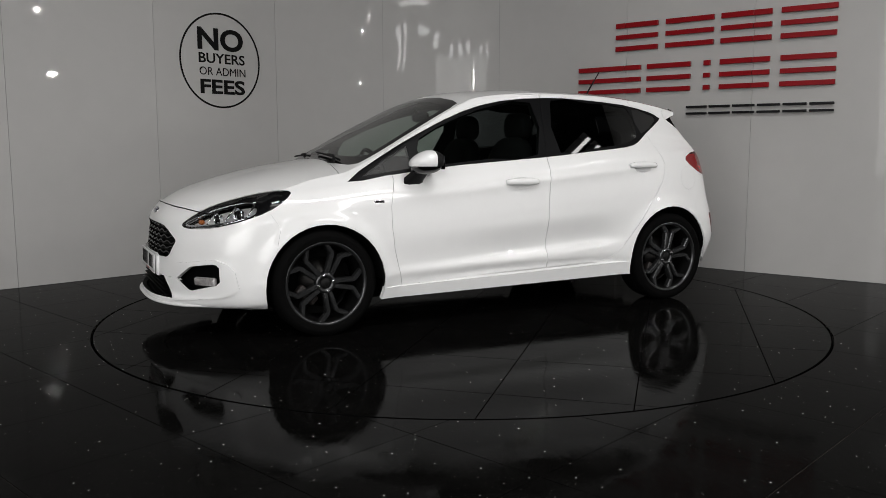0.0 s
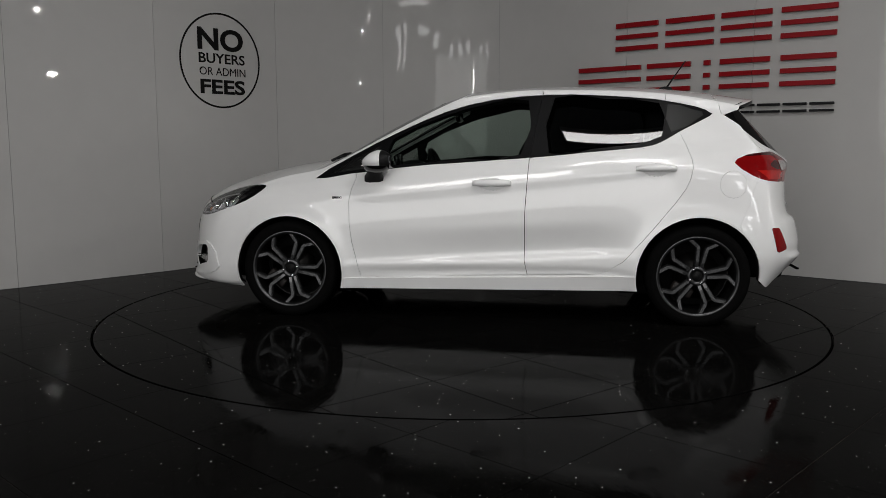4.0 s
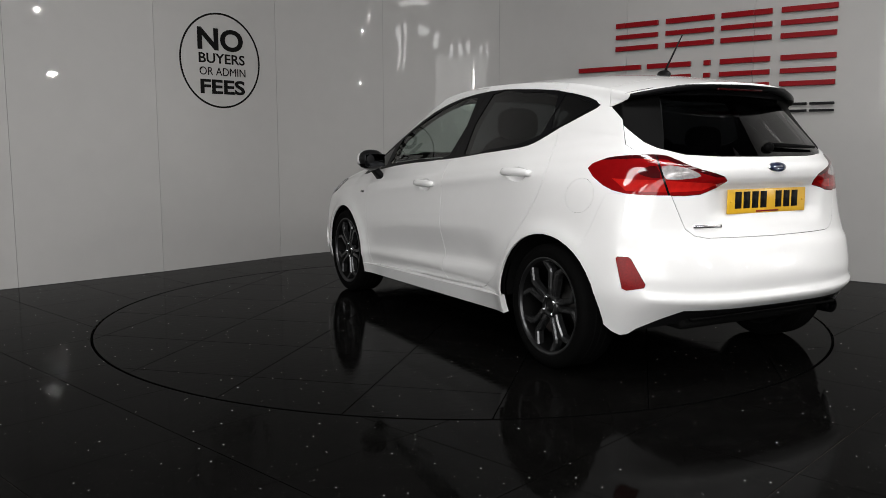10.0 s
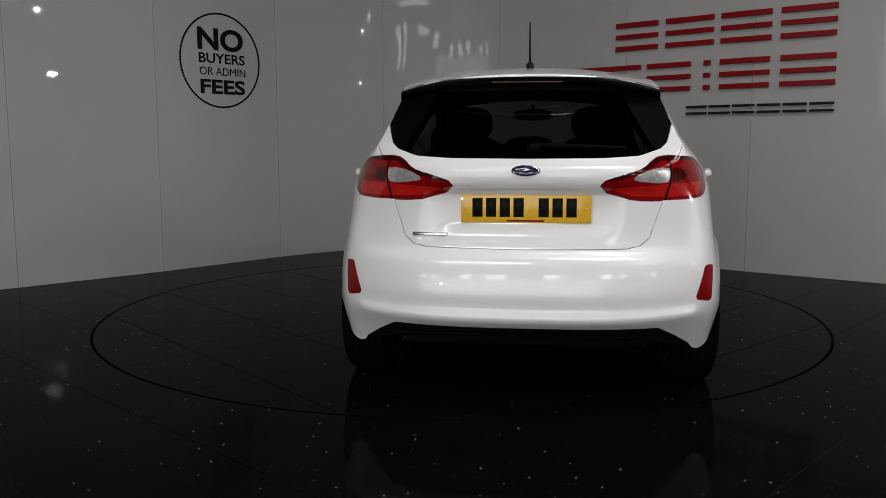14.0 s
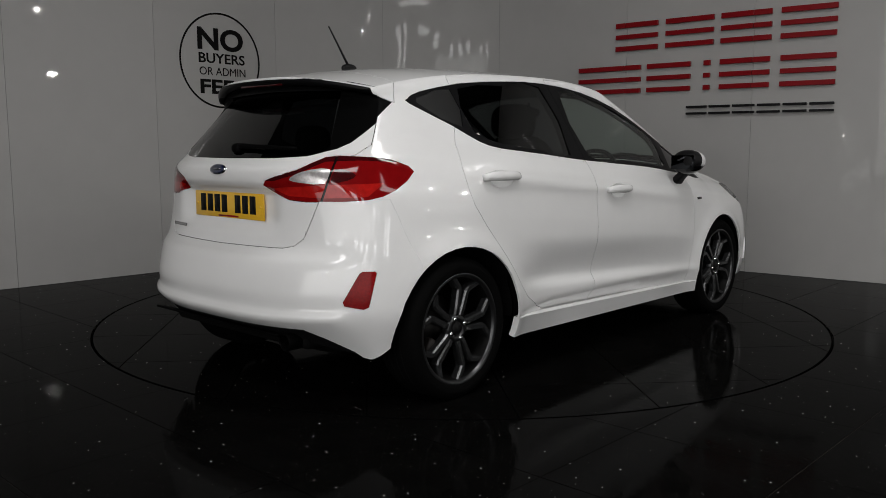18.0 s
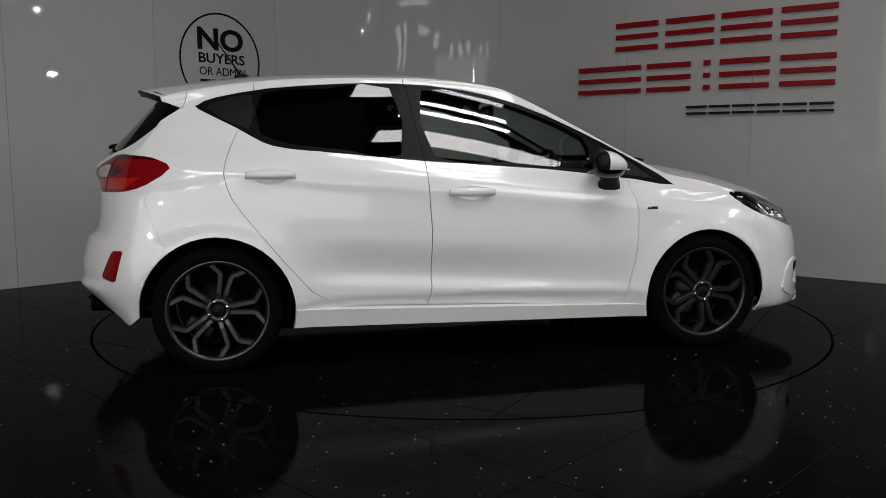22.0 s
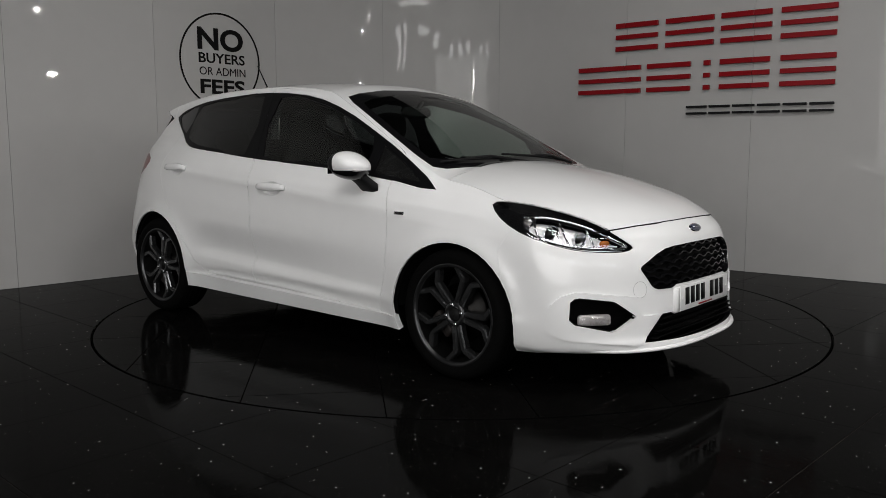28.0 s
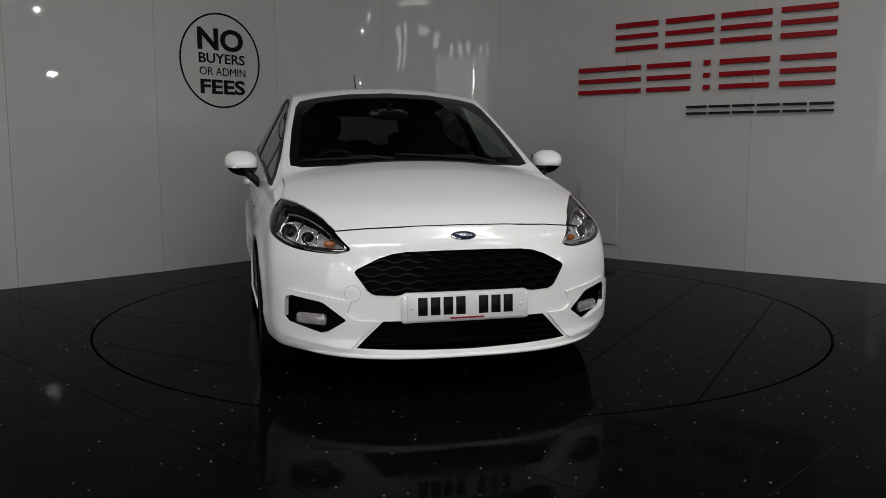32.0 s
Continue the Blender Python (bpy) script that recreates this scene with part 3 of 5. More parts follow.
def on_skin(origin, way):
    """The first point of the skin along a ray, with its normal (either side of the car)."""
    o, w = Vector(origin), Vector(way)
    flip = o.y + w.y * 0.001 < -1e-6
    if flip:
        o.y, w.y = -o.y, -w.y
    co, no, i, d = REF_BVH.ray_cast(o, w)
    n = skin_normal(co)
    if flip:
        co, n = Vector((co.x, -co.y, co.z)), Vector((n.x, -n.y, n.z))
    return co, n


AX, AY, AZ = Vector((1, 0, 0)), Vector((0, 1, 0)), Vector((0, 0, 1))
SHEET = half.faces.layers.int["sheet"]
REG = half.faces.layers.int.new("region")
REGIONS = ["body"]


def rounded(pts, n=3):
    """A closed outline with softened corners."""
    out = []
    m = len(pts)
    for i in range(m):
        p0, p1, p2, p3 = (Vector(pts[(i + k) % m]) for k in (-1, 0, 1, 2))
        for k in range(n):
            t = k / n
            out.append(tuple(0.5 * (2 * p1 + (p2 - p0) * t + (2 * p0 - 5 * p1 + 4 * p2 - p3) * t * t + (3 * p1 - p0 - 3 * p2 + p3) * t ** 3)))
    return out


def inside(poly, a, b):
    hit = np.zeros(len(a), bool)
    m = len(poly)
    for i in range(m):
        (x1, y1), (x2, y2) = poly[i], poly[(i + 1) % m]
        if y1 == y2:
            continue
        c = ((y1 > b) != (y2 > b)) & (a < (x2 - x1) * (b - y1) / (y2 - y1) + x1)
        hit ^= c
    return hit


def mark(name, poly, A, B, where, over):
    """Cuts the outline (in the axes A, B) into the skin and gives the faces inside it to a region."""
    if name not in REGIONS:
        REGIONS.append(name)
    rid = REGIONS.index(name)
    ok = {REGIONS.index(o) for o in over}
    m = len(poly)
    for i in range(m):
        p, q = np.array(poly[i]), np.array(poly[(i + 1) % m])
        d = q - p
        ln = float(np.hypot(*d))
        if ln < 1e-6:
            continue
        d = d / ln
        nrm = A * float(-d[1]) + B * float(d[0])
        c = float(-d[1] * p[0] + d[0] * p[1])
        co = nrm * (c / nrm.length_squared)
        pick = []
        for f in half.faces:
            if f[REG] not in ok or not where(f):
                continue
            al = [((v.co.dot(A) - p[0]) * d[0] + (v.co.dot(B) - p[1]) * d[1]) for v in f.verts]
            if max(al) < -0.002 or min(al) > ln + 0.002:
                continue
            di = [((v.co.dot(A) - p[0]) * -d[1] + (v.co.dot(B) - p[1]) * d[0]) for v in f.verts]
            if min(di) < 0 < max(di):
                pick.append(f)
        if pick:
            geom = list({e for f in pick for e in f.edges} | {v for f in pick for v in f.verts}) + pick
            bmesh.ops.bisect_plane(half, geom=geom, dist=1e-5, plane_co=co, plane_no=nrm)
    fs = [f for f in half.faces if f[REG] in ok and where(f)]
    cs = [f.calc_center_median() for f in fs]
    hit = inside(poly, np.array([c.dot(A) for c in cs]), np.array([c.dot(B) for c in cs]))
    for f, h in zip(fs, hit):
        if h:
            f[REG] = rid


def circle(cx, cz, r, n=40):
    return [(cx + r * math.cos(2 * math.pi * k / n), cz + r * math.sin(2 * math.pi * k / n)) for k in range(n)]


def centre_x(f):
    return f.calc_center_median().x


side = lambda f: f[SHEET] == 1
nose = lambda f: centre_x(f) > 1.25 and f.calc_center_median().z < 0.9
tailw = lambda f: centre_x(f) < -1.35
tops = lambda f: f[SHEET] == 0
DF, DR = Vector((-1, 1, 0)), Vector((1, 1, 0))

mark("arch", circle(WB, 0.29, 0.345), AX, AZ, side, ["body"])
mark("arch", circle(-WB, 0.292, 0.36), AX, AZ, side, ["body"])
# lamps
HEAD = rounded([(-0.665, 0.812), (-0.73, 0.826), (-0.85, 0.818), (-1.0, 0.797), (-1.2, 0.756), (-1.345, 0.708), (-1.45, 0.660), (-1.490, 0.634),
                (-1.42, 0.618), (-1.26, 0.620), (-1.1, 0.633), (-0.95, 0.660), (-0.80, 0.70), (-0.70, 0.755)], 2)
mark("headlight", HEAD, DF, AZ, nose, ["body"])
mark("head_inner", rounded([(-0.86, 0.722), (-0.90, 0.765), (-1.0, 0.764), (-1.2, 0.728), (-1.345, 0.684), (-1.455, 0.638), (-1.42, 0.626), (-1.26, 0.630), (-1.1, 0.645), (-0.97, 0.672)], 2), DF, AZ, nose, ["headlight"])
TAILP = rounded([(-0.694, 0.968), (-0.78, 1.005), (-0.87, 1.022), (-1.05, 1.030), (-1.19, 1.025), (-1.35, 0.975), (-1.49, 0.945), (-1.555, 0.912),
                 (-1.40, 0.858), (-1.2, 0.853), (-0.95, 0.860), (-0.80, 0.895)], 2)
mark("taillight", TAILP, DR, AZ, tailw, ["body"])
mark("tail_joint", [(-1.100, 1.06), (-1.113, 1.06), (-1.228, 0.83), (-1.214, 0.83)], DR, AZ, tailw, ["taillight"])
mark("tail_clear", rounded([(-1.160, 0.980), (-1.27, 0.978), (-1.36, 0.958), (-1.395, 0.936), (-1.32, 0.925), (-1.190, 0.924)], 2), DR, AZ, tailw, ["taillight"])
mark("tail_smoke", rounded([(-1.128, 0.980), (-1.06, 0.974), (-1.015, 0.955), (-1.06, 0.936), (-1.155, 0.928)], 2), DR, AZ, tailw, ["taillight"])
mark("tail_band", [(-0.86, 0.925), (-1.18, 0.918), (-1.45, 0.905), (-1.50, 0.900), (-1.40, 0.872), (-1.2, 0.866), (-0.95, 0.872)], DR, AZ, tailw, ["taillight"])
mark("tail_edge", [(-0.60, 1.010), (-0.80, 1.006), (-1.0, 1.013), (-1.19, 1.008), (-1.35, 0.960), (-1.49, 0.930), (-1.60, 0.930), (-1.6, 1.1), (-0.6, 1.1)], DR, AZ, tailw, ["taillight"])
mark("reflector", [(-0.902, 0.580), (-0.910, 0.588), (-0.980, 0.588), (-0.998, 0.580), (-1.090, 0.470), (-1.082, 0.455), (-0.975, 0.441), (-0.945, 0.450)], DR, AZ, tailw, ["body"])
# side windows and doors
DLO = rounded([(1.088, 0.866), (0.86, 0.897), (0.659, 0.922), (0.372, 0.954), (-0.251, 0.997), (-0.613, 1.032), (-0.90, 1.058), (-1.02, 1.088), (-1.12, 1.145),
               (-1.318, 1.245), (-1.318, 1.268), (-1.24, 1.302), (-0.986, 1.348), (-0.647, 1.374), (-0.363, 1.38), (-0.019, 1.352), (0.27, 1.281),
               (0.563, 1.158), (0.862, 1.006)], 2)
FDOOR = [(0.83, 1.03), (0.817, 0.869), (0.84, 0.80), (0.854, 0.729), (0.852, 0.60), (0.837, 0.473), (0.785, 0.257), (-0.245, 0.288), (-0.227, 0.382),
         (-0.228, 0.678), (-0.249, 0.988), (-0.325, 1.40), (0.1, 1.40), (0.6, 1.20)]
RDOOR = [(-0.245, 0.288), (-0.60, 0.300), (-0.66, 0.306), (-0.72, 0.325), (-0.814, 0.385), (-0.95, 0.545), (-1.105, 0.735), (-1.165, 0.82), (-1.19, 0.88), (-1.203, 0.94), (-1.198, 0.985), (-1.17, 1.07),
         (-1.135, 1.145), (-1.06, 1.32), (-1.06, 1.42), (-0.325, 1.42), (-0.249, 0.988), (-0.228, 0.678), (-0.227, 0.382)]
mark("window_frame", DLO, AX, AZ, side, ["body"])
mark("front_door", FDOOR, AX, AZ, side, ["body"])
mark("rear_door", RDOOR, AX, AZ, side, ["body"])
CUPS = {"front_door": (-0.028, 0.838), "rear_door": (-0.990, 0.927)}
for dn_, (hx, hz) in CUPS.items():
    mark("handle_cup", [(hx + 0.078 * math.cos(2 * math.pi * k / 24), hz + 0.037 * math.sin(2 * math.pi * k / 24)) for k in range(24)], AX, AZ, side, [dn_])
mark("front_window", rounded([(-0.195, 1.015), (0.15, 0.990), (0.60, 0.950), (0.615, 0.99), (0.60, 1.112), (0.30, 1.247), (0.05, 1.318), (-0.235, 1.345)], 2), AX, AZ, side, ["window_frame"])
mark("vent_window", [(0.685, 0.94), (0.99, 0.898), (0.86, 0.983), (0.69, 1.07)], AX, AZ, side, ["window_frame"])
mark("rear_window_side", rounded([(-0.365, 1.025), (-0.62, 1.050), (-0.88, 1.078), (-1.00, 1.115), (-1.035, 1.15), (-1.02, 1.322), (-0.70, 1.350), (-0.395, 1.360)], 2), AX, AZ, side, ["window_frame"])
mark("quarter_window", rounded([(-1.085, 1.150), (-1.28, 1.252), (-1.22, 1.287), (-1.07, 1.318)], 2), AX, AZ, side, ["window_frame"])
mark("rear_frame", [(-0.249, 0.988), (-0.325, 1.42), (-1.4, 1.42), (-1.4, 1.0), (-0.6, 0.98)], AX, AZ, side, ["window_frame"])
mark("skirt", [(-1.02, 0.299), (0.92, 0.251), (0.92, 0.10), (-1.02, 0.10)], AX, AZ, side, ["body", "front_door", "rear_door"])
# hood, glass front and rear, tailgate
COWL = [(1.065, -0.1), (1.065, 0.3), (1.09, 0.5), (1.13, 0.80), (2.3, 0.80), (2.3, -0.1)]
mark("hood", COWL, AX, AY, lambda f: tops(f) and centre_x(f) > 0.9 and f.calc_center_median().z > 0.6, ["body"])
mark("body", [(-0.1, 0.733), (0.20, 0.730), (0.40, 0.720), (0.60, 0.700), (0.9, 0.67), (0.9, 0.1), (-0.1, 0.1)], AY, AZ, lambda f: tops(f) and centre_x(f) > 1.4, ["hood"])
mark("windscreen", [(-0.1, 0.972), (0.3, 0.970), (0.60, 0.958), (0.655, 0.968), (0.652, 1.02), (0.62, 1.16), (0.575, 1.30), (0.545, 1.335), (0.45, 1.358), (0.25, 1.384), (-0.1, 1.398)],
     AY, AZ, lambda f: tops(f) and 0.0 < centre_x(f) < 1.15, ["body"])
mark("rear_screen", [(-0.1, 1.020), (0.3, 1.022), (0.45, 1.031), (0.54, 1.060), (0.572, 1.085), (0.592, 1.13), (0.61, 1.18), (0.64, 1.285), (0.53, 1.325), (0.3, 1.347), (-0.1, 1.352)],
     AY, AZ, lambda f: tops(f) and centre_x(f) < -1.4 and f.normal.x < -0.25 or (tops(f) and centre_x(f) < -1.4 and f.normal.z < -0.2), ["body"])
mark("fin", [(-0.820, 1.250), (-0.880, 1.205), (-0.965, 1.135), (-1.020, 1.098), (-1.07, 1.070), (-1.30, 1.03), (-1.30, 1.33), (-1.10, 1.310), (-0.97, 1.289)],
     DR, AZ, lambda f: tailw(f) and f.normal.z < 0.6, ["body"])
mark("fin", [(-0.70, 1.30), (-0.80, 1.10), (-0.95, 1.02), (-1.17, 1.02), (-1.165, 1.10), (-1.12, 1.30)], DR, AZ, tailw, ["rear_screen"])
mark("spoiler_under", [(-0.1, 1.312), (0.40, 1.300), (0.60, 1.262), (0.60, 1.45), (-0.1, 1.45)], AY, AZ, lambda f: tops(f) and centre_x(f) < -1.4, ["rear_screen"])
mark("tailgate", [(-1.392, 1.248), (-1.378, 1.29), (-1.368, 1.34), (-1.36, 1.40), (-1.8, 1.40), (-1.8, 1.29), (-1.55, 1.289)], AX, AZ, lambda f: side(f) and tailw(f), ["body"])
mark("tailgate", [(-0.1, 0.657), (0.40, 0.663), (0.455, 0.675), (0.492, 0.705), (0.548, 0.86), (0.60, 1.0), (0.655, 1.09), (0.62, 1.45), (-0.1, 1.45)],
     AY, AZ, lambda f: tops(f) and centre_x(f) < -1.36, ["body"])
# bumpers with their openings
mark("grille", [(-0.1, 0.632), (0.10, 0.632), (0.25, 0.628), (0.31, 0.620), (0.37, 0.600), (0.455, 0.556), (0.464, 0.545), (0.461, 0.535), (0.415, 0.468), (0.400, 0.456), (0.380, 0.449),
     (0.30, 0.447), (0.275, 0.452), (0.262, 0.460), (-0.1, 0.462)], AY, AZ, nose, ["body"])
mark("lower_grille", [(-0.1, 0.345), (0.355, 0.339), (0.466, 0.226), (-0.1, 0.215)], AY, AZ, nose, ["body"])
mark("fog_recess", [(0.742, 0.340), (0.740, 0.415), (0.728, 0.430), (0.712, 0.434), (0.60, 0.415), (0.585, 0.408), (0.503, 0.345), (0.503, 0.338), (0.578, 0.286), (0.60, 0.282), (0.725, 0.318)], AY, AZ, nose, ["body"])
mark("fog_surround", [(0.792, 0.300), (0.788, 0.395), (0.768, 0.438), (0.725, 0.458), (0.60, 0.440), (0.478, 0.424), (0.500, 0.368), (0.462, 0.342), (0.376, 0.341), (0.476, 0.228), (0.50, 0.217), (0.62, 0.232), (0.745, 0.252), (0.778, 0.272)], AY, AZ, nose, ["body"])
mark("diffuser", [(-0.1, 0.352), (0.53, 0.352), (0.60, 0.312), (0.672, 0.262), (0.72, 0.2), (0.72, 0.05), (-0.1, 0.05)], AY, AZ, lambda f: tops(f) and tailw(f), ["body"])
mark("front_bumper", [(1.585, 0.05), (1.575, 0.30), (1.53, 0.50), (1.50, 0.62), (1.56, 0.72), (2.3, 0.80), (2.3, 0.05)], AX, AZ, nose, ["body"])
mark("rear_bumper", [(-1.56, 0.05), (-1.56, 0.40), (-1.475, 0.60), (-1.53, 0.72), (-1.575, 0.86), (-2.1, 0.87), (-2.1, 0.05)], AX, AZ, tailw, ["body"])
mark("arch", [(-1.50, 0.36), (-1.575, 0.33), (-1.605, 0.275), (-1.655, 0.230), (-1.72, 0.205), (-1.80, 0.19), (-1.80, 0.10), (-1.50, 0.10)], AX, AZ, lambda f: f.calc_center_median().y > 0.6 and tailw(f), ["body", "rear_bumper"])
mark("windscreen_band", [(-0.1, 0.90), (0.9, 0.90), (0.9, 1.45), (-0.1, 1.45)], AY, AZ, lambda f: True, ["windscreen"])
mark("windscreen", [(-0.1, 1.012), (0.3, 1.010), (0.55, 1.005), (0.602, 1.012), (0.600, 1.03), (0.575, 1.15), (0.540, 1.27), (0.515, 1.303), (0.43, 1.328), (0.25, 1.352), (-0.1, 1.366)], AY, AZ, lambda f: True, ["windscreen_band"])
mark("fuel_flap", circle(-1.437, 0.843, 0.079, 28), AX, AZ, side, ["body"])


def take(regions, mirror="both", gap=0.0016, flange=0.010, shift=0.0):
    """A bmesh of some regions: left half, right half, or both joined. Edges shrink by the gap and turn inward."""
    ids = {REGIONS.index(r) for r in regions}
    bm = bmesh.new()
    skin = bm.faces.layers.int.new("skin")
    vm = {}
    for f in half.faces:
        if f[REG] not in ids:
            continue
        vs = []
        for v in f.verts:
            if v not in vm:
                vm[v] = bm.verts.new(v.co)
            vs.append(vm[v])
        try:
            nf = bm.faces.new(vs)
            nf[skin] = 1
        except ValueError:
            pass
    bm.normal_update()
    border = [e for e in bm.edges if len(e.link_faces) == 1 and not all(abs(v.co.y) < 1e-4 for v in e.verts)]
    move = {}
    for e in border:
        f = e.link_faces[0]
        d = (e.verts[1].co - e.verts[0].co).normalized()
        n = f.normal.cross(d)
        if n.dot(f.calc_center_median() - e.verts[0].co) < 0:
            n = -n
        for v in e.verts:
            move.setdefault(v, Vector((0, 0, 0)))
            move[v] += n
    norm = {v: skin_normal(v.co) for v in bm.verts}
    if shift:
        for v in bm.verts:
            v.co += norm[v] * shift
    for v, n in move.items():
        if n.length > 1e-6:
            n = n.normalized() * gap
            if abs(v.co.y) < 1e-4:
                n.y = 0
            v.co += n
    if flange:
        r = bmesh.ops.extrude_edge_only(bm, edges=border)
        made = [g for g in r["geom"] if isinstance(g, bmesh.types.BMVert)]
        for v in made:
            v.co -= skin_normal(v.co) * flange
        for f in r["geom"]:
            if isinstance(f, bmesh.types.BMFace):
                f[skin] = 0
    if mirror in ("right", "both"):
        geo = bmesh.new() if mirror == "right" else bm
        src = list(bm.faces)
        keep = {}
        lay = geo.faces.layers.int.get("skin") or geo.faces.layers.int.new("skin")
        skin = bm.faces.layers.int["skin"]
        for f in src:
            vs = []
            for v in reversed(f.verts):
                if v not in keep:
                    keep[v] = v if mirror == "both" and abs(v.co.y) < 1e-5 else geo.verts.new((v.co.x, -v.co.y, v.co.z))
                vs.append(keep[v])
            try:
                nf = geo.faces.new(vs)
                nf[lay] = f[skin]
            except ValueError:
                pass
        if mirror == "right":
            bm.free()
            bm = geo
    return bm


def glaze(bm, along):
    """Lays a pane on one smooth bowed sheet; gives the normal at any of its points."""
    co = np.array([v.co for v in bm.verts])
    a, o, b = (co[:, 0], co[:, 1], co[:, 2]) if along == "y" else (co[:, 1], co[:, 0], co[:, 2])
    odd = 1.0 if along == "y" else 0.0
    rows = np.stack([a * 0 + 1, b, a * a, b * b, odd * a, odd * a * b, a * a * b, (1 - odd) * a ** 4], -1)
    c = np.linalg.lstsq(rows, o, rcond=None)[0]
    flip = 1.0 if (o.mean() > 0) else -1.0
    fit = rows @ c
    ns = {}
    for v, f, p, q in zip(bm.verts, fit, a, b):
        da = 2 * c[2] * p + odd * c[4] + odd * c[5] * q + 2 * c[6] * p * q + (1 - odd) * 4 * c[7] * p ** 3
        db = c[1] + 2 * c[3] * q + odd * c[5] * p + c[6] * p * p
        if along == "y":
            v.co.y = f
            n = Vector((-da, 1, -db)) * flip
        else:
            v.co.x = f
            n = Vector((1, -da, -db)) * flip
        ns[v] = n.normalized()
    return ns


def pane(name, bm, material, parent, label="", along="y"):
    """Links a pane of glass with the clean normals of float glass."""
    ns = glaze(bm, along)
    bm.normal_update()
    lay = bm.faces.layers.int["skin"]
    norm = [tuple(ns[v]) if f[lay] else tuple(f.normal) for f in bm.faces for v in f.verts]
    ob = part(name, bm, material, parent, label)
    ob.data.normals_split_custom_set(norm)
    return ob


def panel(name, bm, material, parent, label=""):
    """Links a piece of the skin with the normals of the unbroken surface."""
    bm.normal_update()
    lay = bm.faces.layers.int["skin"]
    bm.faces.ensure_lookup_table()
    cache = {}
    ns = []
    for f in bm.faces:
        for v in f.verts:
            if f[lay]:
                if v not in cache:
                    cache[v] = skin_normal(v.co)
                ns.append(tuple(cache[v]))
            else:
                ns.append(tuple(f.normal))
    ob = part(name, bm, material, parent, label)
    ob.data.normals_split_custom_set(ns)
    return ob
# ---- body parts ----
def tube(pts, r0, r1=None, n=8):
    bm = bmesh.new()
    r1 = r0 if r1 is None else r1
    last = None
    for i, p in enumerate(pts):
        p = Vector(p)
        d = (Vector(pts[min(i + 1, len(pts) - 1)]) - Vector(pts[max(i - 1, 0)])).normalized()
        a = d.cross(Vector((0.3, 0.9, 0.2))).normalized()
        b = d.cross(a)
        r = r0 + (r1 - r0) * i / max(1, len(pts) - 1)
        ring_ = [bm.verts.new(p + a * r * math.cos(2 * math.pi * k / n) + b * r * math.sin(2 * math.pi * k / n)) for k in range(n)]
        if last:
            for k in range(n):
                bm.faces.new((last[k], last[(k + 1) % n], ring_[(k + 1) % n], ring_[k]))
        else:
            bm.faces.new(ring_[::-1])
        last = ring_
    bm.faces.new(last)
    bmesh.ops.recalc_face_normals(bm, faces=bm.faces)
    return bm


def skin_frame(p, n, up=Vector((0, 0, 1))):
    """A pose on the skin: x to the side along it, y up along it, z outward."""
    y = (up - n * up.dot(n)).normalized()
    x = y.cross(n)
    return Matrix(((x.x, y.x, n.x, p.x), (x.y, y.y, n.y, p.y), (x.z, y.z, n.z, p.z), (0, 0, 0, 1)))


def blob(cx, cy, cz, rx, ry, rz, pw=2.4, nu=28, nv=16, m=None):
    """A rounded block (superellipsoid)."""
    bm = bmesh.new()
    f = lambda c: math.copysign(abs(c) ** (2 / pw), c)
    rows = []
    for j in range(1, nv):
        ph = -math.pi / 2 + math.pi * j / nv
        rows.append([bm.verts.new((cx + rx * f(math.cos(ph)) * f(math.cos(2 * math.pi * i / nu)), cy + ry * f(math.cos(ph)) * f(math.sin(2 * math.pi * i / nu)), cz + rz * f(math.sin(ph)))) for i in range(nu)])
    lo, hi = bm.verts.new((cx, cy, cz - rz)), bm.verts.new((cx, cy, cz + rz))
    for a, b in zip(rows, rows[1:]):
        for i in range(nu):
            bm.faces.new((a[i], a[(i + 1) % nu], b[(i + 1) % nu], b[i]))
    for i in range(nu):
        bm.faces.new((lo, rows[0][(i + 1) % nu], rows[0][i]))
        bm.faces.new((hi, rows[-1][i], rows[-1][(i + 1) % nu]))
    if m is not None:
        bmesh.ops.transform(bm, matrix=m, verts=bm.verts)
    return bm


def offset_bm(regions, depth, mirror, flange=0.0):
    return take(regions, mirror, gap=0.0, flange=flange, shift=-depth)


shell, other = take(["body"], "left", gap=0.0006), take(["body", "fuel_flap"], "right", gap=0.0006)
tmp = bpy.data.meshes.new("right_half")
other.to_mesh(tmp)
other.free()
shell.from_mesh(tmp)
bpy.data.meshes.remove(tmp)
bmesh.ops.remove_doubles(shell, verts=[v for v in shell.verts if abs(v.co.y) < 1e-4], dist=1e-4)
panel("body_shell", shell, PAINT, car, "gloss white painted steel shell and roof")
panel("fuel_flap", take(["fuel_flap"], "left", gap=0.0006), PAINT, car)
panel("hood", take(["hood"], gap=0.0042), PAINT, car, "gloss white hood")
# black sheet added below the hood, stands in for shade in its gap
panel("hood_seal", take(["hood"], gap=0.001, flange=0.0, shift=-0.011), PITCH_BLACK, car, "black sheet added under the hood to darken its gap")
panel("front_bumper", take(["front_bumper"], gap=0.0002), PAINT, car, "white front bumper with a splitter lip")
panel("rear_bumper", take(["rear_bumper"], gap=0.0002), PAINT, car, "white rear bumper")
tailgate = panel("tailgate", take(["tailgate"], gap=0.0028), PAINT, car, "white tailgate with a roof spoiler")
wscreen = pane("windscreen", take(["windscreen"], flange=0.0, gap=0.0), GLASS, car, "clear laminated windscreen", "x")
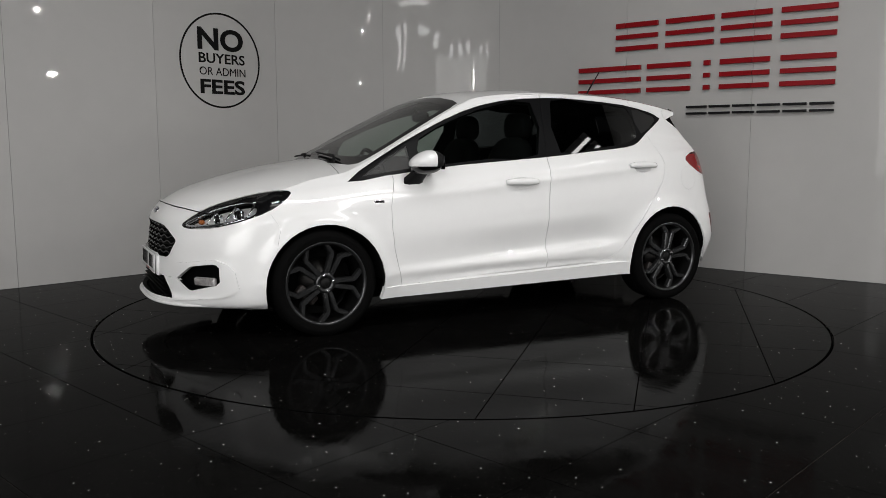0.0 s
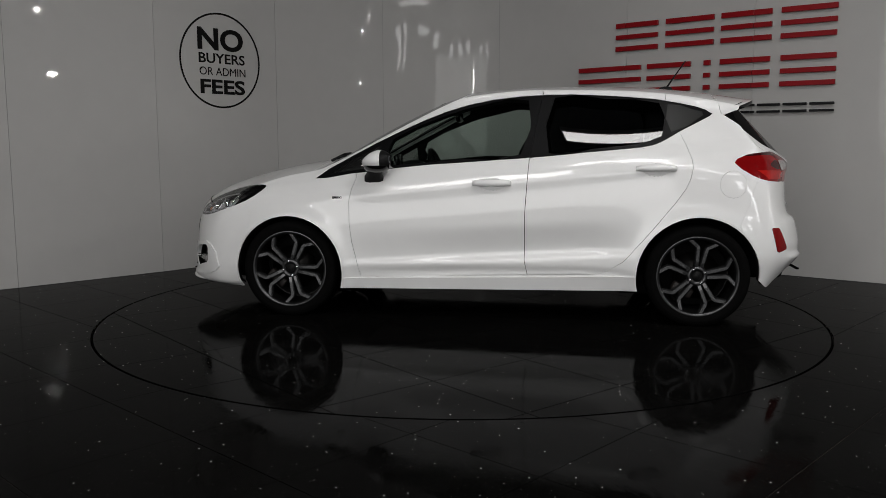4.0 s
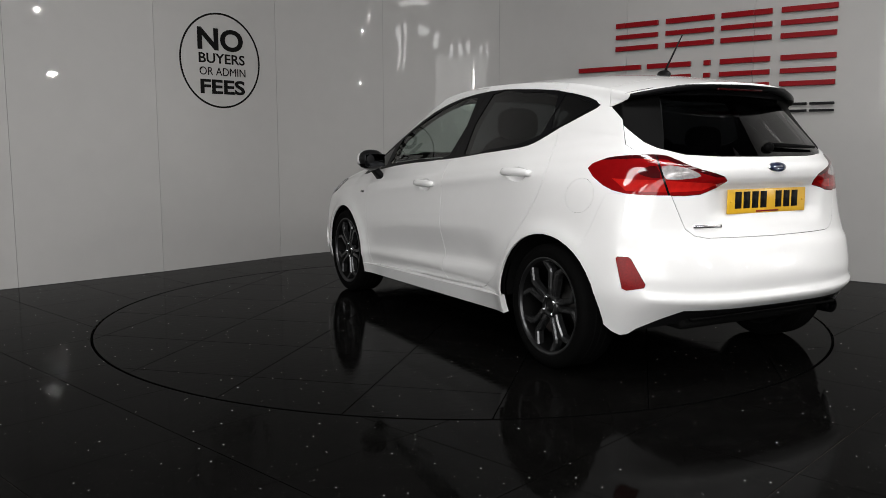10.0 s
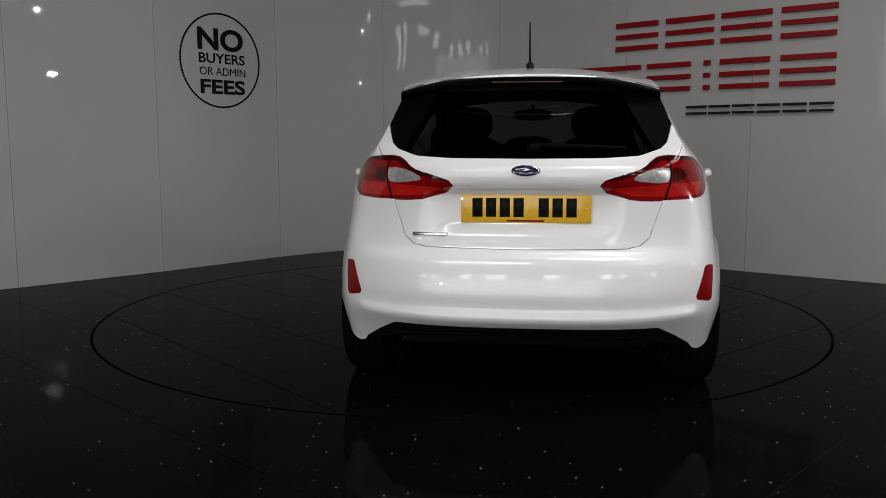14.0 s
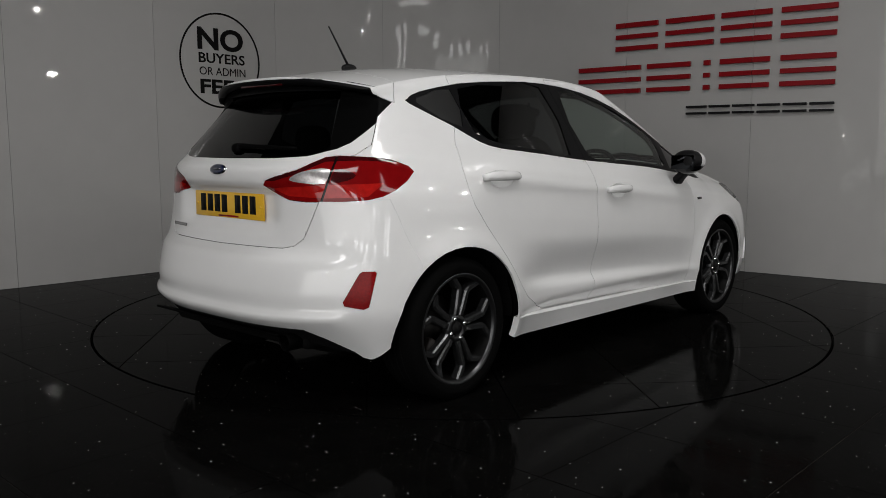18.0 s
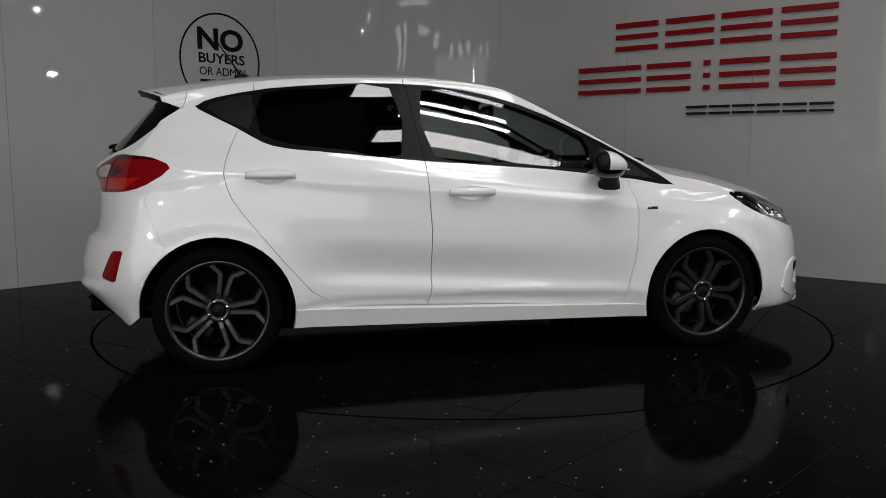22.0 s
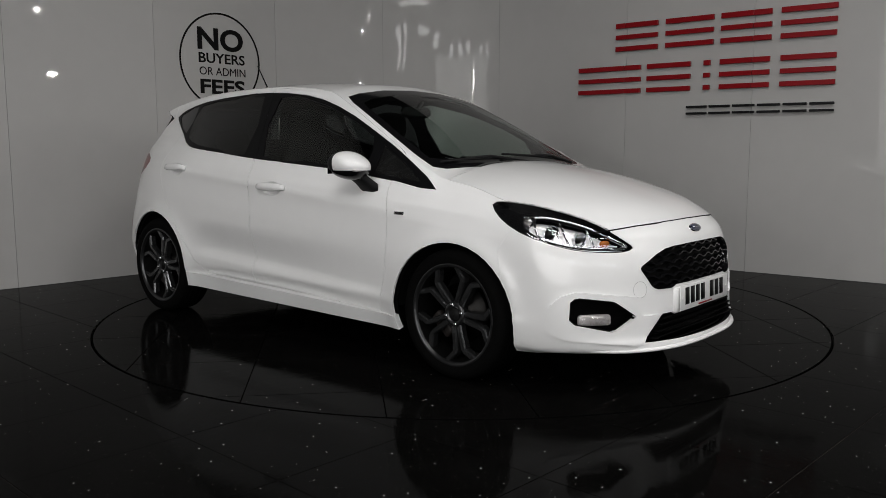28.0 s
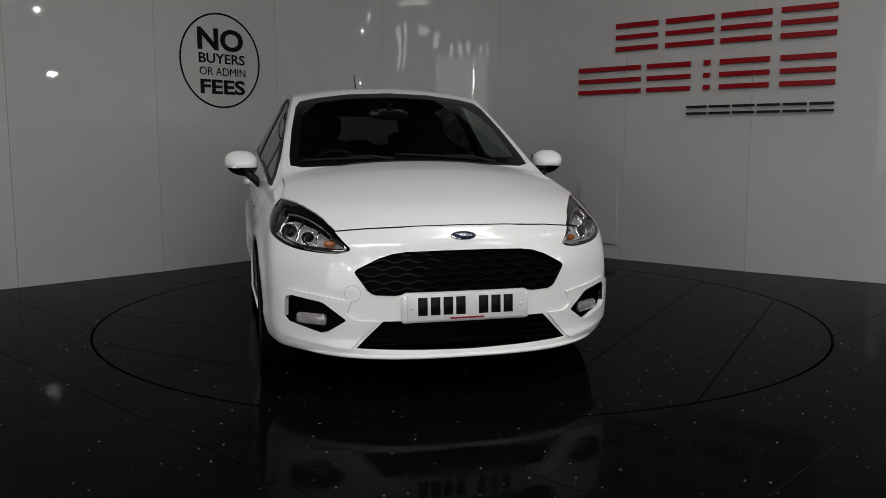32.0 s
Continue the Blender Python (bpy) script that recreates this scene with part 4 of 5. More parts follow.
# black sheet added behind the tailgate, darkens the gap round it
panel("tailgate_seal", take(["tailgate"], gap=0.0005, flange=0.0, shift=-0.006), PITCH_BLACK, tailgate, "black sheet added to darken the tailgate gap")
panel("windscreen_band", take(["windscreen_band"], flange=0.004, gap=0.0005), GLOSS_BLACK, wscreen, "black printed border")
for sd_ in ("left", "right"):
    panel("window_fin", take(["fin"], sd_, gap=0.0008), PITCH_BLACK, tailgate, "gloss black fin beside the rear window")
panel("spoiler_underside", take(["spoiler_under"], gap=0.0, flange=0.004), SATIN_BLACK, tailgate, "black spoiler underside")
pane("rear_window", take(["rear_screen"], flange=0.0, gap=0.0), PRIVACY, tailgate, "dark tinted rear window", "x")
panel("diffuser", take(["diffuser"], shift=-0.01), MATT_BLACK, car, "black plastic rear diffuser")
for sd in ("left", "right"):
    s = 1 if sd == "left" else -1
    fd = panel("front_door", take(["front_door"], sd, gap=0.002), PAINT, car, "white front door")
    rd = panel("rear_door", take(["rear_door"], sd, gap=0.002), PAINT, car, "white rear door")
    panel("window_frame", take(["window_frame"], sd, gap=0.001), SATIN_BLACK, fd, "black window surround")
    panel("window_frame", take(["rear_frame"], sd, gap=0.001), SATIN_BLACK, rd, "black window surround")
    pane("window_pane", take(["front_window"], sd, gap=0.0, flange=0.0, shift=-0.003), GLASS, fd, "clear side glass")
    pane("vent_pane", take(["vent_window"], sd, gap=0.0, flange=0.0, shift=-0.003), VENT_GLASS, fd)
    pane("window_pane", take(["rear_window_side"], sd, gap=0.0, flange=0.0, shift=-0.003), PRIVACY, rd, "dark privacy glass")
    pane("quarter_pane", take(["quarter_window"], sd, gap=0.0, flange=0.0, shift=-0.003), QUARTER_GLASS, car, "dark privacy glass quarter light")
    skirt = take(["skirt"], sd, gap=0.0008, flange=0.03)
    for v in skirt.verts:
        v.co.y += s * float(door_tuck(v.co.x, v.co.z))
    panel("side_skirt", skirt, PAINT, car, "white side skirt")
    panel("fog_lamp_surround", take(["fog_surround"], sd, gap=0.0, shift=0.009, flange=0.024), PAINT, car)
    panel("reflector", take(["reflector"], sd, shift=0.001), REFLEX, car, "red plastic bumper reflector")
    # headlight: clear lens over a black bowl with projectors
    hl = panel("headlight", take(["headlight", "head_inner"], sd, flange=0.004), LENS, car, "headlight with a clear lens and chrome projectors")
    panel("bowl", offset_bm(["headlight"], 0.030, sd), GLOSS_BLACK, hl, "black lamp mask")
    panel("reflector_bowl", offset_bm(["head_inner"], 0.050, sd), REFLECTOR, hl, "silvery lamp reflector")
    rim = take(["headlight", "head_inner"], sd, gap=0.0, flange=0.07, shift=-0.004)
    lay = rim.faces.layers.int["skin"]
    bmesh.ops.delete(rim, geom=[f for f in rim.faces if f[lay]], context="FACES_ONLY")
    part("bezel", rim, GLOSS_BLACK, hl)
    def lamp_point(df, z, depth):
        """A point behind the lens: df runs along the lamp, z up, depth inward."""
        p, n = on_skin((3.0, (3.0 + df) * s, z), (-0.7071, -0.7071 * s, 0))
        return p - n * depth

    def lamp_strip(name, pts, depth, r, material, label=""):
        run = spline([lamp_point(a, z, depth) for a, z in pts], 4)
        part(name, tube([tuple(q) for q in run], r, r, 6), material, hl, label)

    lamp_strip("daylight_strip", ((-0.90, 0.690), (-1.02, 0.664), (-1.16, 0.645), (-1.30, 0.638), (-1.41, 0.634), (-1.455, 0.641), (-1.42, 0.660), (-1.33, 0.692)), 0.016, 0.0085, CHROME, "bright daylight running strip")
    lamp_strip("upper_strip", ((-0.90, 0.775), (-1.00, 0.772), (-1.20, 0.737), (-1.36, 0.686)), 0.020, 0.0055, CHROME, "chrome strip under the black brow")
    lamp_strip("outer_strip", ((-0.905, 0.695), (-0.895, 0.735), (-0.905, 0.770)), 0.022, 0.006, CHROME)
    lamp_strip("divider", ((-1.085, 0.668), (-1.070, 0.71), (-1.055, 0.752)), 0.026, 0.006, CHROME)
    lamp_strip("divider", ((-1.250, 0.650), (-1.235, 0.68), (-1.215, 0.722)), 0.026, 0.005, CHROME)
    axis = Vector((0.93, 0.30 * s, 0.02)).normalized()
    turn = axis.to_track_quat("X", "Z").to_matrix().to_4x4()
    for df, z, r in ((-0.985, 0.715, 0.040), (-1.160, 0.694, 0.031)):
        m = Matrix.Translation(lamp_point(df, z, 0.034)) @ turn
        part("projector_ring", revolve([(r * 1.05, 0.012), (r, 0.016), (r * 0.9, 0.010), (r * 0.84, -0.004), (r * 0.72, -0.016), (0.001, -0.018)], 28, "X", m=m), CHROME, hl, "chrome projector ring")
        part("projector_lens", revolve([(r * 0.70, -0.010), (r * 0.58, 0.006), (r * 0.34, 0.016), (0.001, 0.019)], 20, "X", m=m), GLOSS_BLACK, hl, "dark projector lens")
    m = Matrix.Translation(lamp_point(-1.325, 0.668, 0.034)) @ turn
    part("turn_signal", blob(0, 0, 0, 0.012, 0.026, 0.014, 2.6, 16, 10, m), AMBER, hl, "amber turn signal")
    # tail lamp
    tl = panel("tail_lamp", take(["taillight"], sd, gap=0.0, flange=0.0), RED_LENS, car, "red wraparound tail lamp")
    panel("smoked_insert", take(["tail_smoke"], sd, gap=0.0, flange=0.0), DARK_RED, tl, "smoked lamp insert")
    panel("lamp_joint", take(["tail_joint"], sd, gap=0.0, shift=-0.003, flange=0.004), GLOSS_BLACK, tl)
    panel("lamp_band", take(["tail_band"], sd, gap=0.0, flange=0.0), BRIGHT_RED, tl, "bright red lamp band")
    panel("lamp_edge", take(["tail_edge"], sd, gap=0.0, shift=0.0, flange=0.0), DARK_RED, tl)
    panel("clear_insert", take(["tail_clear"], sd, gap=0.0, flange=0.0), CLEAR_PLASTIC, tl, "clear reversing lamp insert")
    # front fog lamp in its black pocket
    fogp = panel("fog_pocket", offset_bm(["fog_recess"], 0.045, sd), PITCH_BLACK, car, "matt black fog lamp pocket")
    wall_ = take(["fog_recess"], sd, gap=0.0, flange=0.05, shift=0.004)
    lay = wall_.faces.layers.int["skin"]
    bmesh.ops.delete(wall_, geom=[f for f in wall_.faces if f[lay]], context="FACES_ONLY")
    part("pocket_wall", wall_, PITCH_BLACK, fogp)
    p, n = on_skin((3, 0.655 * s, 0.330), (-1, 0, 0))
    m = Matrix.Translation(p - n * 0.03) @ n.to_track_quat("X", "Z").to_matrix().to_4x4()
    part("fog_lamp", box(0, 0, 0, 0.03, 0.15, 0.050, m, 0.014), CLEAR_PLASTIC, fogp, "clear fog lamp")
    part("fog_lens", box(0.012, 0, 0, 0.02, 0.145, 0.04, m, 0.01), LENS, fogp)

# liner: dark trim behind every panel
LIN = [r for r in REGIONS if r not in ("windscreen", "windscreen_band", "rear_screen", "spoiler_under", "front_window", "vent_window", "rear_window_side", "quarter_window", "arch", "headlight", "head_inner", "fog_recess", "grille", "lower_grille", "taillight", "tail_clear", "tail_smoke", "tail_joint", "tail_edge", "tail_band")]
panel("interior_trim", take(LIN, "both", gap=0.0, flange=0.0, shift=-0.035), LINING, car, "black cabin lining and headliner")

# splitter lip under the front bumper
lip = bmesh.new()
last = None
for k in range(41):
    y = -0.70 + 1.40 * k / 40
    p, n = on_skin((3, y, 0.196), (-1, 0, 0))
    n = Vector((n.x, n.y, 0)).normalized()
    q_ = [lip.verts.new((p + n * (o - 0.022 * (abs(y) / 0.7) ** 6)).to_2d().to_3d() + Vector((0, 0, z + 0.012 * (abs(y) / 0.7) ** 8))) for o, z in ((0.016, 0.186), (0.019, 0.192), (0.016, 0.198), (-0.02, 0.203), (-0.02, 0.183))]
    if last:
        for i in range(5):
            lip.faces.new((last[i], last[(i + 1) % 5], q_[(i + 1) % 5], q_[i]))
    else:
        lip.faces.new(q_)
    last = q_
lip.faces.new(last[::-1])
bmesh.ops.recalc_face_normals(lip, faces=lip.faces)
part("splitter_lip", lip, PAINT, car, "white splitter lip")

# grilles: black recessed backing with slats of mesh
grille = panel("grille", offset_bm(["grille"], 0.035, "both"), PITCH_BLACK, car, "black honeycomb upper grille")
gw = take(["grille"], "both", gap=0.0, flange=0.05, shift=0.003)
lay = gw.faces.layers.int["skin"]
bmesh.ops.delete(gw, geom=[f for f in gw.faces if f[lay]], context="FACES_ONLY")
part("grille_rim", gw, GLOSS_BLACK, grille)
GP = rounded([(0.24, 0.628), (0.35, 0.606), (0.463, 0.548), (0.437, 0.50), (0.385, 0.455), (0.26, 0.446), (-0.26, 0.446), (-0.385, 0.455), (-0.437, 0.50), (-0.463, 0.548), (-0.35, 0.606), (-0.24, 0.628)], 2)
for r in range(6):
    zc = 0.466 + r * 0.030
    bm = bmesh.new()
    last = None
    ycoords = np.arange(-0.47, 0.471, 0.0125)
    for y in ycoords:
        t = ((y / 0.1) + 0.5 * (r % 2)) % 1.0
        z = zc + 0.012 * (1 - min(1, max(0, abs(t - 0.5) * 4 - 0.5)))
        if not inside(GP, np.array([y]), np.array([z]))[0]:
            last = None
            continue
        p, n = on_skin((3, float(y), z), (-1, 0, 0))
        p = p - n * 0.014
        q = [bm.verts.new(p + Vector((0, 0, 0.0035))), bm.verts.new(p - Vector((0, 0, 0.0035))), bm.verts.new(p + Vector((-0.02, 0, -0.0035))), bm.verts.new(p + Vector((-0.02, 0, 0.0035)))]
        if last:
            for k in range(4):
                bm.faces.new((last[k], last[(k + 1) % 4], q[(k + 1) % 4], q[k]))
        last = q
    bmesh.ops.recalc_face_normals(bm, faces=bm.faces)
    part("honeycomb_strip", bm, GLOSS_BLACK, grille, smooth=False)
# an added black strip draws the shaded shut line in front of the hood
shut = []
for k in range(61):
    y = -0.60 + 1.20 * k / 60
    z = float(np.interp(abs(y), [0.0, 0.20, 0.40, 0.60], [0.7325, 0.730, 0.720, 0.700]))
    p, n = on_skin((3, y, z), (-1, 0, 0))
    shut.append(tuple(p - n * 0.0015))
part("hood_shut_seal", tube(shut, 0.0042, 0.0042, 6), PITCH_BLACK, car, "black strip for the shade in the hood shut line")
lowg = panel("lower_grille", offset_bm(["lower_grille"], 0.05, "both"), PITCH_BLACK, car, "black slatted lower air intake")
gw = take(["lower_grille"], "both", gap=0.0, flange=0.06, shift=0.0)
lay = gw.faces.layers.int["skin"]
bmesh.ops.delete(gw, geom=[f for f in gw.faces if f[lay]], context="FACES_ONLY")
part("intake_rim", gw, MATT_BLACK, lowg)
for k in range(4):
    z = 0.24 + k * 0.026
    wy = 0.455 - (z - 0.226) * 0.98
    part("slat", box(2.045, 0, z, 0.03, 2 * wy - 0.02, 0.007, bevel=0.002), PITCH_BLACK, lowg)

# ---- underbody, wheel wells, wheels ----
pan = bmesh.new()
add_box(pan, 0.0, 0, 0.24, 1.70, 1.46, 0.10, bevel=0.03)
add_box(pan, 1.70, 0, 0.25, 0.26, 1.10, 0.10, bevel=0.03)
add_box(pan, -1.66, 0, 0.31, 0.30, 1.0, 0.12, bevel=0.03)
add_box(pan, 0.0, 0, 0.34, 3.3, 0.9, 0.12)
# three low boxes, added to block the wall's reflection under the car
add_box(pan, 0.93, 0, 0.22, 0.26, 1.20, 0.14, bevel=0.03)
add_box(pan, 1.58, 0, 0.21, 0.16, 1.10, 0.12, bevel=0.03)
add_box(pan, -0.96, 0, 0.22, 0.34, 1.16, 0.15, bevel=0.03)
part("floor_pan", pan, LINING, car, "black underbody")
for sx, r in ((1, 0.352), (-1, 0.367)):
    for s in (-1, 1):
        wl = bmesh.new()
        last = None
        for k in range(33):
            a = math.radians(1 + 178 * k / 32)
            c, sn = math.cos(a), math.sin(a)
            q = [wl.verts.new((sx * WB + r * c, s * y, 0.291 + r * sn)) for y in (min(0.845, float(side_y(sx * WB + r * c, 0.291 + r * sn)) - (0.012 if sn > 0.5 else 0.05)), 0.70, 0.48)] + [wl.verts.new((sx * WB + 0.05 * c, s * 0.47, 0.291 + 0.05 * sn))]
            if last:
                for j in range(3):
                    wl.faces.new((last[j], last[j + 1], q[j + 1], q[j]))
            last = q
        part("wheel_arch_liner", wl, LINING, car)


def wheel():
    """A ten-spoke wheel, forked in pairs; its face looks along +y."""
    w = new("wheel")
    w["label"] = "dark grey forked-spoke alloy wheel with a low-profile tyre"
    R, RR = 0.302, 0.236
    prof = [(RR - 0.012, -0.09), (RR + 0.004, -0.098), (RR + 0.03, -0.104), (R - 0.03, -0.103), (R - 0.010, -0.094), (R, -0.075), (R, 0.075), (R - 0.010, 0.094),
            (R - 0.03, 0.103), (RR + 0.03, 0.104), (RR + 0.004, 0.098), (RR - 0.012, 0.09)]
    part("tyre", revolve(prof, 72), RUBBER, w, "black low-profile tyre")
    for o in (-0.035, 0.0, 0.035):
        part("tread_groove", revolve([(R + 0.0006, o - 0.004), (R + 0.0006, o + 0.004)], 64), LINING, w)
    rim = revolve([(RR + 0.003, 0.097), (RR - 0.003, 0.099), (RR - 0.012, 0.094), (RR - 0.016, 0.084)], 72)
    # barrel, disc and caliper carry the wheel's inner shade in their colours
    part("barrel", revolve([(RR - 0.016, 0.084), (RR - 0.024, 0.04), (RR - 0.03, -0.09), (RR, -0.097)], 60), DARK_STEEL, w, "rim barrel darkened as in shade behind the spokes")
    part("rim", rim, DARK_ALLOY, w, "dark grey alloy rim")

    def spoke(pts, wd, depth=0.035):
        bm = bmesh.new()
        last = None
        for i, (x, z, o) in enumerate(pts):
            p = Vector((x, o, z))
            a = Vector(pts[max(0, i - 1)][:2] + (0,))
            b = Vector(pts[min(len(pts) - 1, i + 1)][:2] + (0,))
            d = (b - a).normalized()
            sd = Vector((-d.y, 0, d.x)) * wd
            q = [bm.verts.new(p + sd * 0.62), bm.verts.new(p - sd * 0.62), bm.verts.new(p - sd + Vector((0, -0.008, 0))), bm.verts.new(p - sd * 1.15 + Vector((0, -depth, 0))),
                 bm.verts.new(p + sd * 1.15 + Vector((0, -depth, 0))), bm.verts.new(p + sd + Vector((0, -0.008, 0)))]
            if last:
                for k in range(6):
                    bm.faces.new((last[k], last[(k + 1) % 6], q[(k + 1) % 6], q[k]))
            else:
                bm.faces.new(q)
            last = q
        bm.faces.new(last[::-1])
        bmesh.ops.recalc_face_normals(bm, faces=bm.faces)
        return bm

    for k in range(5):
        a = math.radians(90 + 72 * k)
        for sgn in (-1, 1):
            pts = []
            for rr, da, o in ((0.045, 17, 0.074), (0.085, 11.5, 0.079), (0.166, 8.7, 0.081), (0.176, 9.6, 0.081), (0.232, 22.5, 0.085)):
                t = a + sgn * math.radians(da)
                pts.append((rr * math.cos(t), rr * math.sin(t), o))
            part("spoke", spoke(pts, 0.0138), ALLOY, w, smooth=False)
    part("hub", revolve([(0.062, 0.045), (0.060, 0.072), (0.052, 0.080), (0.036, 0.078), (0.033, 0.070), (0.001, 0.070)], 30), DARK_ALLOY, w)
    part("centre_cap", revolve([(0.031, 0.070), (0.029, 0.078), (0.001, 0.080)], 24), BLACK_INK, w, "dark centre cap")
    for k in range(4):
        t = math.radians(35 + 90 * k)
        part("wheel_nut", revolve([(0.010, 0.066), (0.010, 0.084), (0.006, 0.087), (0.0005, 0.087)], 6, m=Matrix.Translation((0.046 * math.cos(t), 0, 0.046 * math.sin(t)))), CHROME, w)
    part("brake_disc", revolve([(0.14, 0.0), (0.14, 0.012), (0.075, 0.012), (0.07, 0.03), (0.001, 0.03)], 40), STEEL, w, "worn steel brake disc, darkened as in shade")
    cal = bmesh.new()
    add_box(cal, 0.115, 0.018, 0.03, 0.06, 0.06, 0.13, bevel=0.012)
    part("brake_caliper", cal, CALIPER, w, "brown brake caliper, darkened as in shade")
    part("inner_barrel", revolve([(0.20, -0.088), (0.001, -0.088)], 24), LINING, w)
    return w


first = wheel()
first.parent = car
first.matrix_basis = pose(WB, 0.738, WZ, 0, 49, 0)
turns = [(WB, -0.738, 180, 47), (-WB, 0.732, 0, 63), (-WB, -0.732, 180, 58)]
for x, y, rz, spin in turns:
    c = copy_thing(first, pose(x, y, WZ, 0, 0, rz) @ pose(0, 0, 0, 0, spin, 0))
    c.parent = car
# ---- smaller parts of the car ----
def door_handle(x, z, s, parent):
    p, n = on_skin((x, 2.0 * s, z), (0, -s, 0))
    m = skin_frame(p, n)
    bm = bmesh.new()
    last = None
    for k in range(15):
        t = -1 + k / 7
        w = 0.0225 * (1 - 0.35 * abs(t) ** 3)
        o = 0.007 + 0.020 * (1 - t ** 4)
        q = [bm.verts.new((0.116 * t, w * c, o + 0.009 * d)) for c, d in ((-1, -1), (-0.75, 0.7), (0, 1), (0.75, 0.7), (1, -1), (0.5, -1.6), (-0.5, -1.6))]
        if last:
            for i in range(7):
                bm.faces.new((last[i], last[(i + 1) % 7], q[(i + 1) % 7], q[i]))
        else:
            bm.faces.new(q)
        last = q
    bm.faces.new(last[::-1])
    bmesh.ops.recalc_face_normals(bm, faces=bm.faces)
    bmesh.ops.transform(bm, matrix=m, verts=bm.verts)
    part("door_handle", bm, PAINT, parent, "white pull handle")
    cup = bmesh.new()
    rings = []
    for r, o in ((1.06, 0.0012), (1.0, 0.0016), (0.93, 0.005), (0.8, 0.012), (0.6, 0.018), (0.3, 0.021)):
        ring_ = []
        for k in range(24):
            a = 2 * math.pi * k / 24
            q, nq = on_skin((x + 0.078 * r * math.cos(a), 2.0 * s, z - 0.007 + 0.037 * r * math.sin(a)), (0, -s, 0))
            ring_.append(cup.verts.new(q - nq * o))
        rings.append(ring_)
    for a, b in zip(rings, rings[1:]):
        for k in range(24):
            cup.faces.new((a[k], a[(k + 1) % 24], b[(k + 1) % 24], b[k]))
    cup.faces.new(rings[-1])
    bmesh.ops.recalc_face_normals(cup, faces=cup.faces)
    part("handle_cup", cup, PAINT, parent)


doors = {}
for ob in car.children:
    base = ob.name.split(".")[0]
    if base in ("front_door", "rear_door"):
        sgn = 1 if sum(v.co.y for v in ob.data.vertices) > 0 else -1
        doors[base, sgn] = ob
for s in (1, -1):
    door_handle(-0.028, 0.845, s, doors["front_door", s])
    door_handle(-0.990, 0.934, s, doors["rear_door", s])
    # door mirror: painted cap, black foot, glass
    mb = blob(0.664, 0.902 * s, 0.980, 0.092, 0.092, 0.066, 2.5)
    for v in mb.verts:  # taper outward, flat at the back
        k = (abs(v.co.y) - 0.902) / 0.092
        v.co.z = 0.975 + (v.co.z - 0.975) * (1 - 0.12 * max(0, k)) + 0.006 * k
        v.co.x -= 0.025 * max(0, k)
        f = max(0.0, (v.co.x - 0.640) / 0.11)
        if v.co.z > 0.952:
            v.co.z = 0.952 + (v.co.z - 0.952) * (1 - 0.45 * min(1.0, f) ** 1.5)
    up, dn = mb.copy(), mb
    for b_, keep in ((up, 1), (dn, -1)):
        g = list(b_.verts) + list(b_.edges) + list(b_.faces)
        bmesh.ops.bisect_plane(b_, geom=g, plane_co=(0, 0, 0.952), plane_no=(0, 0, keep), clear_inner=True)
    shell_ = up.copy()
    g = list(up.verts) + list(up.edges) + list(up.faces)
    bmesh.ops.bisect_plane(up, geom=g, plane_co=(0.628, 0, 0), plane_no=(1, 0, 0), clear_inner=True)
    g = list(shell_.verts) + list(shell_.edges) + list(shell_.faces)
    bmesh.ops.bisect_plane(shell_, geom=g, plane_co=(0.628, 0, 0), plane_no=(1, 0, 0), clear_outer=True)
    mir = part("door_mirror", up, PAINT, car, "white-capped door mirror with a black foot")
    for v in dn.verts:
        v.co.z = 0.952 + (v.co.z - 0.952) * 1.25
    part("mirror_back", shell_, MATT_BLACK, mir, "matt black mirror back")
    part("mirror_underside", dn, GLOSS_BLACK, mir)
    foot = bmesh.new()
    last = None
    for t, w, d in ((0, 0.050, 0.030), (0.35, 0.045, 0.028), (0.7, 0.048, 0.030), (1.0, 0.060, 0.030)):
        c = Vector((0.675, 0.885 * s, 0.935)).lerp(Vector((0.700, 0.812 * s, 0.866)), t)
        q = [foot.verts.new(c + Vector((w * a, 0, d * b))) for a, b in ((-1, -0.6), (-0.6, -1), (0.6, -1), (1, -0.6), (1, 0.6), (0.6, 1), (-0.6, 1), (-1, 0.6))]
        if last:
            for k in range(8):
                foot.faces.new((last[k], last[(k + 1) % 8], q[(k + 1) % 8], q[k]))
        last = q
    bmesh.ops.recalc_face_normals(foot, faces=foot.faces)
    part("mirror_foot", foot, MATT_BLACK, mir, "matt black mirror foot")
    part("indicator_strip", box(0.738, 0.910 * s, 0.952, 0.02, 0.09, 0.008, bevel=0.003), CLEAR_PLASTIC, mir)
    part("mirror_glass", box(0.574, 0.902 * s, 0.974, 0.006, 0.14, 0.08, bevel=0.002), MIRROR, mir, "mirror glass")
    # small badge on the wing
    p, n = on_skin((0.928, 2.0 * s, 0.752), (0, -s, 0))
    part("wing_badge", box(0, 0, 0.001, 0.062, 0.015, 0.004, skin_frame(p, n), 0.002), SILVER, car, "small silver wing badge")
    part("wing_badge_bar", box(0, 0, 0.003, 0.046, 0.007, 0.003, skin_frame(p, n)), BLACK_INK, car)
    # seats
    for nm, sx, sy, w in (("front_seat", -0.12, 0.36, 0.48), ):
        seat = part(nm, blob(sx + 0.02, sy * s, 0.80, 0.085, w / 2, 0.34, 3.2, m=Matrix.Translation((sx, 0, 0.5)) @ Matrix.Rotation(radians(-16), 4, "Y") @ Matrix.Translation((-sx, 0, -0.5))), SEAT, car, "black cloth front seat")
